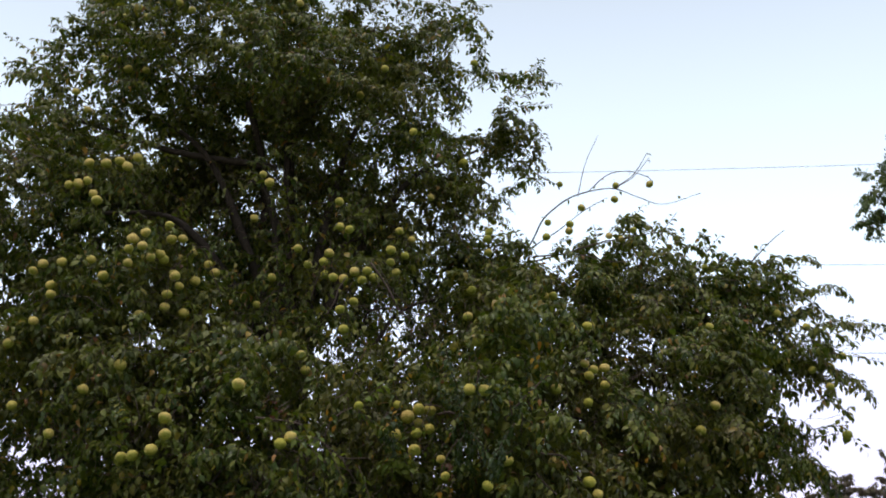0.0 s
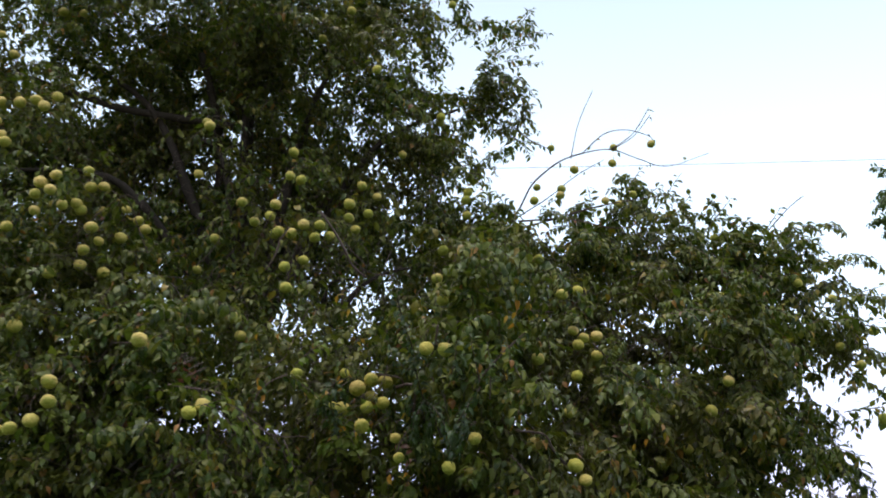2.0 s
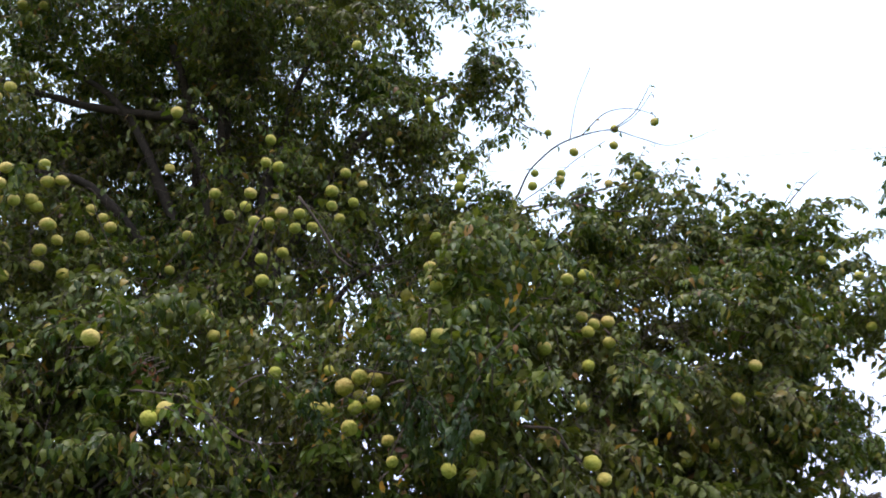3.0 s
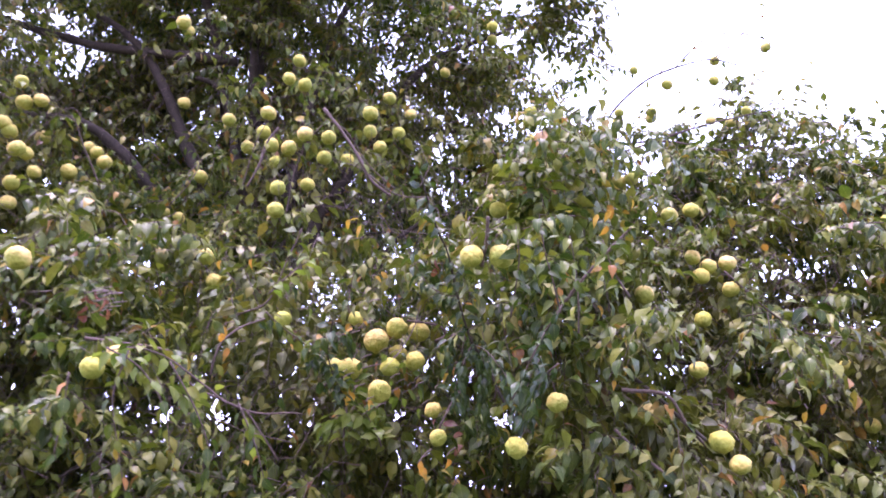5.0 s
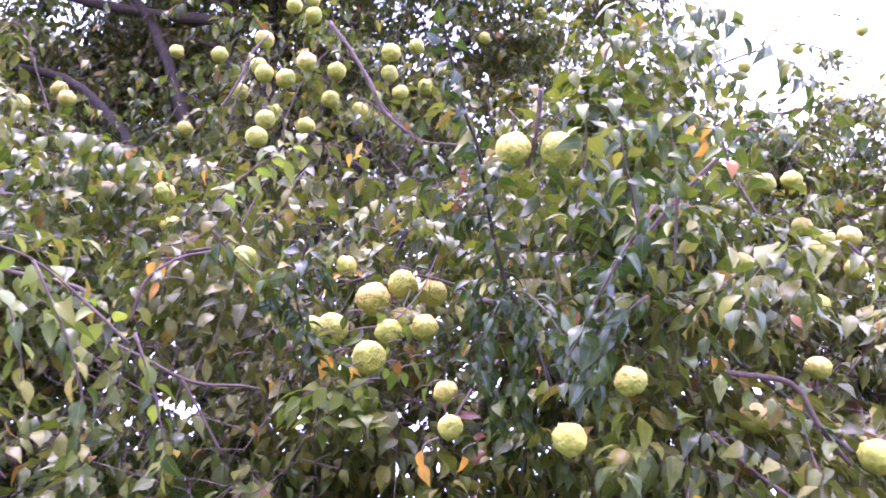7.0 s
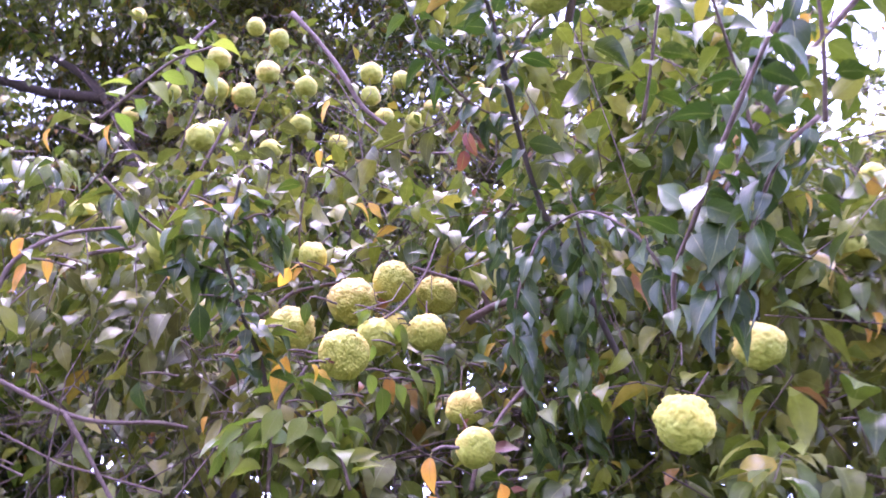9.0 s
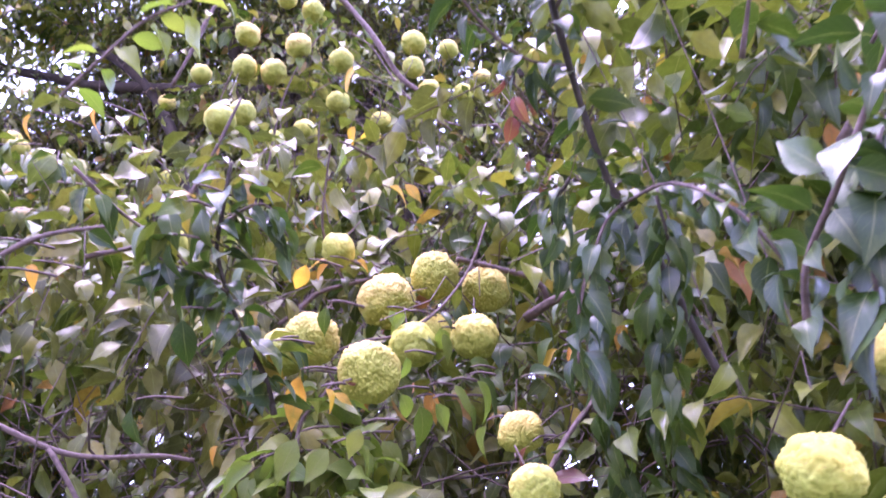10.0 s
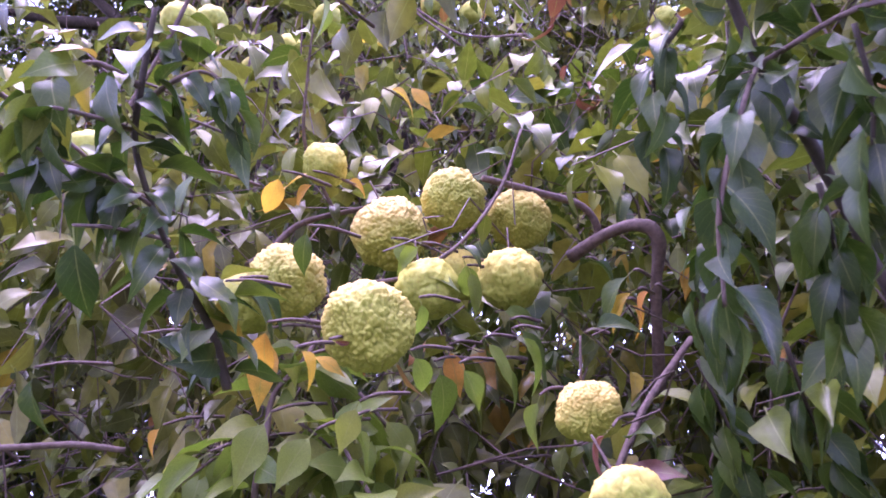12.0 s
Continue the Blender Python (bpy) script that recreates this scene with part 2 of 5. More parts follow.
def leaves_mesh(name, template, corners, mat):
    n, k = corners.shape[:2]
    faces = (template[1][None] + (np.arange(n) * k)[:, None, None]).reshape(-1, 3)
    me = bpy.data.meshes.new(name)
    me.vertices.add(n * k)
    me.vertices.foreach_set("co", corners.ravel().astype(np.float32))
    me.loops.add(faces.size)
    me.loops.foreach_set("vertex_index", faces.ravel().astype(np.int32))
    me.polygons.add(len(faces))
    me.polygons.foreach_set("loop_start", (np.arange(len(faces)) * 3).astype(np.int32))
    me.polygons.foreach_set("use_smooth", np.ones(len(faces), bool))
    lay = me.uv_layers.new(name="UVMap")
    uv = np.tile(template[2][template[1].ravel()], (n, 1))
    lay.data.foreach_set("uv", uv.ravel().astype(np.float32))
    me.update(calc_edges=True)
    me.materials.append(mat)
    return me


def sticks_mesh(name, start, end, r0, r1, mat):
    """Many thin three-sided twigs in one mesh."""
    d = end - start
    d /= np.linalg.norm(d, axis=1, keepdims=True) + 1e-9
    s = np.cross(d, np.array([0.31, 0.52, 0.79]))
    s /= np.linalg.norm(s, axis=1, keepdims=True) + 1e-9
    u = np.cross(d, s)
    ring = [(math.cos(a), math.sin(a)) for a in (0, 2.094, 4.189)]
    v = np.concatenate([np.stack([start + (s * c + u * q) * r0[:, None] for c, q in ring], 1), np.stack([end + (s * c + u * q) * r1[:, None] for c, q in ring], 1)], 1)
    f = np.array([(0, 1, 4, 3), (1, 2, 5, 4), (2, 0, 3, 5)])
    n = len(start)
    faces = (f[None] + (np.arange(n) * 6)[:, None, None]).reshape(-1, 4)
    me = bpy.data.meshes.new(name)
    me.vertices.add(n * 6)
    me.vertices.foreach_set("co", v.ravel().astype(np.float32))
    me.loops.add(faces.size)
    me.loops.foreach_set("vertex_index", faces.ravel().astype(np.int32))
    me.polygons.add(len(faces))
    me.polygons.foreach_set("loop_start", (np.arange(len(faces)) * 4).astype(np.int32))
    me.polygons.foreach_set("use_smooth", np.ones(len(faces), bool))
    me.update(calc_edges=True)
    me.materials.append(mat)
    return me


rng = np.random.default_rng(7)


def unit(a):
    return a / (np.linalg.norm(a, axis=-1, keepdims=True) + 1e-9)


def shoots_in_lobe(center, radii, cover, leaf, inner=0.5, length=0.42, droop=0.55, per=14, gap=-0.12):
    """Leafy shoots over the outer shell of one foliage lobe: their starts, ways and lengths. cover: layers of leaf over the shell."""
    c, r = np.array(center, float), np.array(radii, float)
    area = 4 * math.pi * (((r[0] * r[1]) ** 1.6 + (r[0] * r[2]) ** 1.6 + (r[1] * r[2]) ** 1.6) / 3) ** (1 / 1.6)
    tuft = 8
    n = int(area * cover / (leaf * leaf * 0.25) / per / tuft) + 1
    d = unit(rng.normal(size=(n, 3)))
    lump = np.array([noise.noise(Vector(q * 2.1 + c * 1.7)) + 0.6 * noise.noise(Vector(q * 4.7 - c * 1.3)) for q in d])
    rad = (inner + (1 - inner) * rng.random(n) ** 0.6) * (1 + 0.30 * lump)
    start = c + d * rad[:, None] * r
    thick = np.array([noise.noise(Vector(q * 2.3)) + 0.5 * noise.noise(Vector(q * 5.1)) for q in start])
    ok = thick + rng.normal(size=n) * 0.08 > gap
    start, d = np.repeat(start[ok], tuft, 0), np.repeat(d[ok], tuft, 0)
    n = len(start)
    # the shoots of one tuft stand in turn on both sides of an arching bough, and hang in one plane with it
    bough = np.repeat(unit(d[::tuft] * 0.9 + rng.normal(size=(n // tuft, 3)) * 0.5 + np.array([0, 0, -0.15])), tuft, 0)
    flank = unit(np.cross(bough, np.array([0.13, 0.07, 1.0])))
    turn = np.where(np.arange(n) % 2 == 0, 1.0, -1.0)[:, None]
    u = (np.tile((np.arange(tuft) + 0.5) / tuft, n // tuft) + rng.normal(size=n) * 0.05)[:, None]
    start = start + bough * (u - 0.45) * length * 2.0 + np.array([0, 0, -1.2 * droop]) * u * u * length + rng.normal(size=(n, 3)) * length * 0.05
    way = unit(bough * 0.75 + flank * turn * (0.9 - 0.5 * u) + np.array([0, 0, -droop]) * (0.35 + 0.8 * u) + rng.normal(size=(n, 3)) * 0.18)
    return start, way, length * (0.55 + 0.75 * rng.random(n)) * (1.1 - 0.35 * u[:, 0]), d


def dress(start, way, length, leaf, per=13, sag=0.4, face=None):
    """Leaves in turn along each shoot, and the shoot's own wood: (place, along, normal, size) and twig ends."""
    n = len(start)
    t = (np.arange(per) + 0.6)[None] / per + rng.normal(size=(n, per)) * 0.02
    ends = way * length[:, None]
    pos = start[:, None] + ends[:, None] * t[..., None]
    pos[..., 2] -= sag * (t**2) * length[:, None]
    tang = unit(way[:, None] + np.array([0, 0, -2 * sag]) * t[..., None])
    turn = np.arange(per)[None] * math.pi + rng.normal(size=(n, per)) * 0.55
    a = unit(np.cross(tang, np.array([0.2, 0.1, 1.0])))
    b = np.cross(a, tang)
    out = a * np.cos(turn)[..., None] + b * np.sin(turn)[..., None]
    along = unit(out * 0.85 + tang * 0.6 + np.array([0, 0, -0.26]) + rng.normal(size=out.shape) * 0.24)
    outward = way if face is None else face
    up = outward[:, None] * 0.28 + np.array([0, 0, 0.75]) + b * 0.45 + rng.normal(size=out.shape) * 0.36
    size = leaf * (0.6 + 0.6 * rng.random((n, per))) * (1.05 - 0.35 * t)
    mid = start + ends * 0.55
    mid[:, 2] -= sag * 0.3 * length
    tip = start + ends
    tip[:, 2] -= sag * length
    pos = pos + along * 0.012
    return pos.reshape(-1, 3), along.reshape(-1, 3), up.reshape(-1, 3), size.ravel(), (start, mid, tip)


def grow(template, pos, along, up, size):
    n = len(pos)
    return leaf_shapes(template, pos, along, up, size, size * (0.40 + 0.16 * rng.random(n)), 0.1 + 0.65 * rng.random(n),
                       0.3 + 1.5 * rng.random(n), rng.random(n) * 6.28)


def foliage(name, lobes, leaf, template, parent, mat, twig_mat, twig_r=0.0025, keep=None, close=None, shift=(0, 0, 0), **kw):
    """All leaves of some lobes as one mesh, and their twigs as another. keep: a test on the shoots; close: which leaves get the finer shape."""
    per, sag = kw.pop("per", 14), kw.pop("sag", 0.4)
    s, w, l, d = [np.concatenate(a) for a in zip(*[shoots_in_lobe(c, r, cover, leaf, per=per, **kw) for c, r, cover in lobes])]
    if keep is not None:
        ok = keep(s, s + w * l[:, None])
        s, w, l, d = s[ok], w[ok], l[ok], d[ok]
    s = s + np.array(shift)
    pos, along, up, size, (a, b, c) = dress(s, w, l, leaf, per, sag, face=d)
    near = np.zeros(len(pos), bool) if close is None else close(pos)
    for t, pick in ((template, ~near), (FINE, near)):
        if pick.any():
            ob = new(name, leaves_mesh(name, t, grow(t, pos[pick], along[pick], up[pick], size[pick]), mat))
            ob.parent = parent
            tagged(ob, kind="stuff")
    n = len(a)
    wood = new("twig", sticks_mesh("twig", np.concatenate([a, b]), np.concatenate([b, c]), np.full(2 * n, twig_r) * np.repeat([1.0, 0.7], n),
                                    np.full(2 * n, twig_r) * np.repeat([0.7, 0.35], n), twig_mat))
    wood.parent = parent
    tagged(wood, kind="stuff")
    return ob


# ---- ground ----
bm = bmesh.new()
bmesh.ops.create_grid(bm, x_segments=80, y_segments=80, size=600)
for v in bm.verts:
    v.co.z = 0.15 * noise.noise(v.co * 0.04) - 0.02
ground = part("ground", bm, GRASS, None)
tagged(ground, "rough green meadow grass reaching to the horizon", "ground", kind="structure")

# ---- the osage orange tree ----
tree = tagged(new("osage_orange_tree"), "tall spreading osage orange tree with drooping leafy skirts and green fruit", "tree")
tree.location = (-0.9, 11.3, 0)
bpy.context.view_layer.update()
ORIGIN = Vector(tree.location)


def wood(name, points, r0, r1, mat=BARK, sides=8, wobble=0.25, label="", parent=None, steps=6):
    bm = bmesh.new()
    tube(bm, [Vector(p) - ORIGIN for p in points], r0, r1, sides, wobble, steps)
    return part(name, bm, mat, parent or tree, label)


def lobe(x, y, z, rx, ry, rz, cover):
    return ((x, y, z), (rx, ry, rz), cover * 1.25)


TALL = [
    lobe(-2.1, 11.0, 9.0, 2.1, 1.3, 1.2, 1.7), lobe(-3.7, 11.0, 7.6, 1.4, 1.3, 1.4, 1.7), lobe(-0.7, 10.8, 8.2, 1.15, 1.1, 1.3, 1.7),
    lobe(-0.2, 10.7, 6.7, 0.95, 0.85, 0.9, 1.7), lobe(0.6, 10.9, 7.45, 0.45, 0.55, 0.65, 1.3), lobe(-2.2, 10.7, 6.8, 1.6, 1.0, 1.1, 1.6),
    lobe(-4.2, 9.9, 5.9, 1.3, 1.2, 1.2, 1.7), lobe(-2.1, 11.2, 10.2, 2.0, 1.4, 1.3, 1.0), lobe(-1.2, 10.4, 5.5, 1.4, 0.8, 0.8, 1.3),
    lobe(0.45, 10.6, 6.0, 0.65, 0.55, 0.55, 1.3), lobe(-4.9, 10.6, 6.5, 0.7, 0.9, 0.6, 1.2),
]
TALL += [
    lobe(0.25, 11.0, 9.0, 0.4, 0.5, 0.6, 1.2), lobe(-2.5, 9.6, 7.9, 1.2, 0.9, 0.6, 1.1), lobe(-0.9, 9.7, 7.7, 0.9, 0.8, 0.55, 1.2),
    lobe(1.3, 11.1, 7.95, 0.32, 0.3, 0.32, 0.8), lobe(1.0, 11.0, 7.2, 0.28, 0.3, 0.4, 0.7), lobe(0.9, 11.0, 6.5, 0.25, 0.3, 0.3, 0.6),
    lobe(0.3, 11.1, 9.6, 0.3, 0.3, 0.45, 1.0), lobe(-4.9, 10.8, 7.7, 0.4, 0.5, 0.5, 0.9), lobe(-4.25, 10.9, 8.75, 0.6, 0.6, 0.6, 1.3), lobe(-4.75, 10.8, 8.3, 0.35, 0.45, 0.4, 1.2),
]
TALL += [
    lobe(1.35, 10.88, 7.99, 0.32, 0.32, 0.29, 1.1), lobe(1.70, 10.85, 8.04, 0.22, 0.22, 0.20, 1.1), lobe(1.24, 11.09, 7.46, 0.30, 0.30, 0.27, 1.1), lobe(1.62, 11.19, 7.18, 0.22, 0.22, 0.20, 1.1),
    lobe(0.67, 10.51, 9.01, 0.35, 0.35, 0.32, 1.1), lobe(1.03, 10.75, 8.35, 0.30, 0.30, 0.27, 1.1), lobe(1.21, 11.29, 6.96, 0.25, 0.25, 0.23, 1.1), lobe(1.39, 10.77, 8.28, 0.15, 0.15, 0.14, 1.1),
]
BACK = [
    lobe(-3.2, 10.6, 3.0, 1.8, 0.8, 1.5, 1.4), lobe(-0.6, 10.4, 2.4, 1.5, 0.7, 1.3, 1.7), lobe(1.6, 10.6, 2.8, 1.5, 0.7, 1.4, 1.7),
    lobe(2.7, 11.2, 3.3, 1.0, 0.8, 1.3, 1.5), lobe(0.3, 10.5, 4.3, 1.3, 0.6, 0.7, 0.7), lobe(-1.5, 10.8, 4.4, 1.3, 0.6, 0.7, 0.7),
    lobe(-4.8, 9.6, 3.4, 1.1, 1.2, 1.6, 1.4), lobe(-0.3, 9.3, 1.5, 1.6, 0.8, 0.7, 1.6), lobe(2.2, 9.4, 1.5, 1.4, 0.8, 0.7, 1.6),
    lobe(3.2, 10.2, 2.6, 0.9, 0.7, 0.9, 1.6), lobe(-2.8, 8.6, 1.4, 1.6, 1.0, 0.7, 1.5),
]
BACK += [
    lobe(-4.6, 10.6, 5.0, 1.2, 0.8, 1.2, 1.8), lobe(-4.6, 11.2, 6.6, 0.8, 0.7, 0.8, 1.5), lobe(-2.4, 9.6, 2.4, 1.3, 0.7, 1.1, 1.9),
    lobe(-1.0, 9.4, 2.3, 1.0, 0.5, 0.8, 1.9), lobe(-3.6, 10.2, 4.4, 1.3, 0.8, 1.0, 1.1), lobe(-2.0, 10.0, 3.4, 1.3, 0.6, 0.9, 1.2),
    lobe(2.2, 10.3, 4.0, 1.4, 0.5, 0.8, 1.6), lobe(-2.3, 11.5, 5.7, 1.6, 0.5, 0.8, 1.6), lobe(-1.2, 11.4, 4.8, 1.4, 0.5, 0.6, 0.7),
    lobe(-2.0, 11.2, 6.9, 0.8, 0.4, 0.8, 2.4), lobe(-2.0, 11.6, 7.2, 2.4, 0.6, 2.0, 2.3),
]
BACK += [
    lobe(-0.6, 11.4, 6.0, 1.5, 0.5, 1.0, 2.3), lobe(0.6, 9.9, 3.2, 1.2, 0.5, 0.9, 1.3),
]
# the far half of the crown, mostly unseen: added to block skylight from behind
REAR = [
    lobe(-3.0, 12.8, 2.2, 2.6, 0.8, 1.9, 1.6), lobe(0.5, 12.6, 2.0, 2.5, 0.8, 1.6, 1.6), lobe(2.8, 12.0, 2.4, 1.3, 0.8, 1.5, 1.6),
    lobe(-2.4, 12.8, 7.2, 2.2, 0.9, 2.2, 1.3), lobe(-4.2, 12.0, 4.6, 1.2, 0.8, 1.2, 1.2),
]
SIDE = [
    lobe(-3.5, 9.3, 2.8, 1.3, 1.1, 1.0, 1.9), lobe(2.9, 9.5, 3.7, 1.05, 0.85, 1.1, 2.3), lobe(3.6, 10.0, 3.8, 0.5, 0.6, 0.55, 2.2),
    lobe(2.45, 9.4, 2.15, 1.1, 0.85, 0.8, 2.1), lobe(1.5, 10.0, 4.8, 1.0, 0.8, 0.65, 1.8), lobe(2.7, 10.5, 4.95, 0.9, 0.7, 0.55, 1.7),
    lobe(3.8, 10.6, 4.95, 0.6, 0.6, 0.5, 1.5), lobe(-2.9, 9.2, 4.3, 0.9, 0.8, 0.8, 1.6), lobe(-1.8, 9.2, 4.2, 0.9, 0.6, 0.6, 1.3),
    lobe(4.1, 10.1, 4.4, 0.45, 0.4, 0.32, 1.7), lobe(3.85, 9.95, 3.3, 0.38, 0.45, 0.45, 2.4),
]
SIDE += [
    lobe(4.2, 10.05, 3.95, 0.35, 0.4, 0.36, 2.3), lobe(3.35, 9.6, 2.6, 0.6, 0.55, 0.6, 2.2), lobe(3.85, 10.9, 5.45, 0.3, 0.35, 0.4, 1.0),
    lobe(3.0, 10.8, 5.5, 0.3, 0.3, 0.35, 0.8), lobe(2.2, 10.6, 5.5, 0.5, 0.4, 0.3, 1.0), lobe(4.75, 10.1, 4.1, 0.22, 0.22, 0.18, 0.8),
    lobe(4.3, 10.0, 3.4, 0.18, 0.2, 0.22, 0.9),
]
RIDGE = [
    lobe(2.78, 10.56, 5.82, 0.42, 0.42, 0.30, 1.6),
    lobe(1.96, 10.55, 5.47, 0.50, 0.50, 0.30, 1.6),
    lobe(3.20, 10.38, 5.25, 0.40, 0.40, 0.25, 1.6),
    lobe(4.17, 10.18, 4.96, 0.33, 0.33, 0.28, 1.6),
    lobe(3.65, 10.23, 5.07, 0.40, 0.40, 0.35, 1.6),
    lobe(4.35, 9.90, 4.56, 0.25, 0.25, 0.25, 1.5),
    lobe(1.25, 10.53, 5.51, 0.50, 0.50, 0.30, 1.5),
    lobe(4.48, 9.49, 4.18, 0.20, 0.20, 0.18, 1.3),
    lobe(0.68, 10.51, 5.42, 0.50, 0.50, 0.30, 1.4),
    lobe(1.17, 9.30, 4.81, 0.45, 0.4, 0.4, 1.6),
    lobe(0.90, 9.00, 4.48, 0.4, 0.4, 0.4, 1.6),
]
RIDGE += [
    lobe(3.98, 10.86, 5.85, 0.18, 0.18, 0.16, 1.7), lobe(4.50, 10.70, 5.66, 0.26, 0.26, 0.23, 1.7), lobe(4.84, 10.62, 5.28, 0.24, 0.24, 0.22, 1.7),
    lobe(5.09, 10.60, 5.03, 0.20, 0.20, 0.18, 1.7), lobe(5.36, 10.56, 4.82, 0.14, 0.14, 0.13, 1.7), lobe(3.10, 11.12, 6.37, 0.22, 0.22, 0.20, 1.7), lobe(5.31, 10.54, 4.33, 0.16, 0.16, 0.14, 1.7),
    lobe(5.05, 10.51, 3.90, 0.20, 0.20, 0.18, 1.7), lobe(4.67, 10.62, 3.11, 0.25, 0.25, 0.23, 1.7),
]
FRONT = [
    lobe(-1.8, 8.75, 2.5, 1.15, 0.9, 0.8, 2.1), lobe(-0.65, 8.6, 2.45, 0.8, 0.7, 0.6, 1.8), lobe(0.35, 8.75, 2.45, 0.9, 0.7, 0.7, 2.0),
    lobe(1.12, 8.15, 2.7, 0.45, 0.7, 0.6, 2.0), lobe(1.9, 8.95, 3.35, 1.05, 0.75, 0.9, 2.2), lobe(0.1, 9.4, 3.6, 1.0, 0.5, 0.6, 1.5),
    lobe(1.6, 8.6, 2.35, 0.7, 0.55, 0.55, 1.9), lobe(-0.9, 9.2, 3.6, 0.6, 0.5, 0.5, 1.3), lobe(0.9, 8.9, 3.9, 0.7, 0.55, 0.5, 1.6),
    lobe(-0.3, 8.15, 2.3, 0.45, 0.45, 0.4, 1.6), lobe(0.6, 8.0, 2.35, 0.4, 0.45, 0.4, 1.6),
]
FRONT += [
    lobe(0.86, 7.85, 3.9, 0.2, 0.24, 0.32, 1.9), lobe(0.87, 8.09, 3.6, 0.28, 0.3, 0.3, 2.0), lobe(1.0, 7.95, 4.3, 0.16, 0.16, 0.25, 1.5),
    lobe(0.8, 7.7, 3.4, 0.2, 0.25, 0.3, 1.8), lobe(0.75, 7.8, 3.05, 0.22, 0.25, 0.25, 1.6), lobe(0.78, 7.55, 3.5, 0.2, 0.22, 0.25, 1.8),
    lobe(-2.2, 8.8, 3.6, 0.8, 0.6, 0.6, 1.8), lobe(-0.35, 8.5, 3.2, 0.5, 0.35, 0.4, 1.2), lobe(0.4, 8.6, 3.3, 0.5, 0.3, 0.4, 1.3),
]
# the leafy middle behind the cluster
MIDST = [
    lobe(-0.31, 8.22, 3.75, 0.20, 0.16, 0.16, 0.8), lobe(-0.07, 8.32, 3.81, 0.18, 0.14, 0.14, 0.8), lobe(0.15, 8.33, 3.82, 0.25, 0.20, 0.20, 0.8), lobe(-0.32, 8.04, 3.48, 0.20, 0.16, 0.16, 0.8),
    lobe(-0.64, 7.97, 3.53, 0.22, 0.18, 0.18, 0.8), lobe(-0.25, 8.44, 3.79, 0.18, 0.14, 0.14, 0.8), lobe(0.28, 8.37, 3.62, 0.25, 0.20, 0.20, 0.8), lobe(-0.52, 8.08, 3.41, 0.20, 0.16, 0.16, 0.8),
    lobe(0.41, 8.40, 3.76, 0.25, 0.20, 0.20, 0.8),
]
# the shoulders that overhang the skirts of the open side
SHOULDER = [
    lobe(-3.3, 8.5, 3.85, 0.8, 0.55, 0.4, 2.0), lobe(-2.2, 8.4, 3.75, 0.8, 0.5, 0.38, 2.0), lobe(-1.3, 8.4, 3.7, 0.6, 0.45, 0.35, 1.8),
]


def off_line(p, a, b):
    """How far points lie from the line between a and b."""
    a, b = np.array(a), np.array(b)
    t = np.clip((p - a) @ (b - a) / ((b - a) @ (b - a)), 0, 1)
    return np.linalg.norm(p - (a + t[:, None] * (b - a)), axis=1)


THIN = [((0.3, 6.2, 2.75), (-0.4, 11.4, 5.2), 0.24, 0.4), ((0.02, 6.66, 2.49), (-4.61, 11.4, 8.14), 0.22, 0.4), ((0.07, 6.53, 2.19), (-2.13, 11.4, 5.0), 0.2, 0.6), ((0.22, 7.5, 2.57), (-0.22, 11.4, 4.0), 0.16, 0.4),
        ((0.46, 5.5, 1.98), (-0.39, 11.4, 3.63), 0.12, 0.4), ((0.0, 7.1, 2.38), (-2.69, 11.4, 4.13), 0.2, 0.55), ((0.17, 7.4, 2.8), (-0.7, 11.4, 6.16), 0.14, 0.45)]


def open_gap(s, e, thin=THIN):
    """Thin places between crown and skirts, through which the sky shows, and the hollow under the crown."""
    m = (s + e) / 2
    ok = np.ones(len(s), bool)
    for a, b, r, left in thin:
        ok &= (off_line(m, a, b) > r) | (rng.random(len(s)) < left)
    q = (m - np.array([-1.7, 9.9, 6.3])) / np.array([1.7, 0.95, 1.15])
    return ok & ((np.linalg.norm(q, axis=1) > 1) | (rng.random(len(s)) < 0.33))


def close_by(pos):
    """The leaves round the fruit that the walk ends at."""
    return np.linalg.norm(pos + np.array(ORIGIN) - np.array([0.2, 7.7, 2.8]), axis=1) < 0.75


def clear_of_walk(s, e):
    """The way that the walk takes up to the fruit is free of shoots."""
    ok = np.ones(len(s), bool)
    for p in (s, (s + e) / 2, e):
        ok &= off_line(p, (0.5, 4.8, 1.75), (0.3, 6.8, 2.3)) > 0.62
        ok &= off_line(p, (0.3, 6.8, 2.3), (0.07, 7.7, 2.9)) > 0.30
    return ok


LEAF_LONG = 0.112


def free_and_open(s, e, thin=THIN):
    """Few shoots hang before a fruit on the side of the open meadow: its weight holds it out of the leaves."""
    ok = open_gap(s, e, thin)
    meadow = np.array([0.3, 2.0, 1.6])
    for f in SPOTS:
        out = unit(meadow - f)
        for p in (s, (s + e) / 2, e, e - np.array([0, 0, 0.1])):
            v = p - f
            k = v @ out
            ok &= ~((k > -0.05) & (k < 0.9) & (np.linalg.norm(v - k[:, None] * out, axis=1) < 0.07))
    return ok


def back_clear(s, e):
    """The back of the tree is thin along the two widest gaps alone."""
    return free_and_open(s, e, THIN[:2])


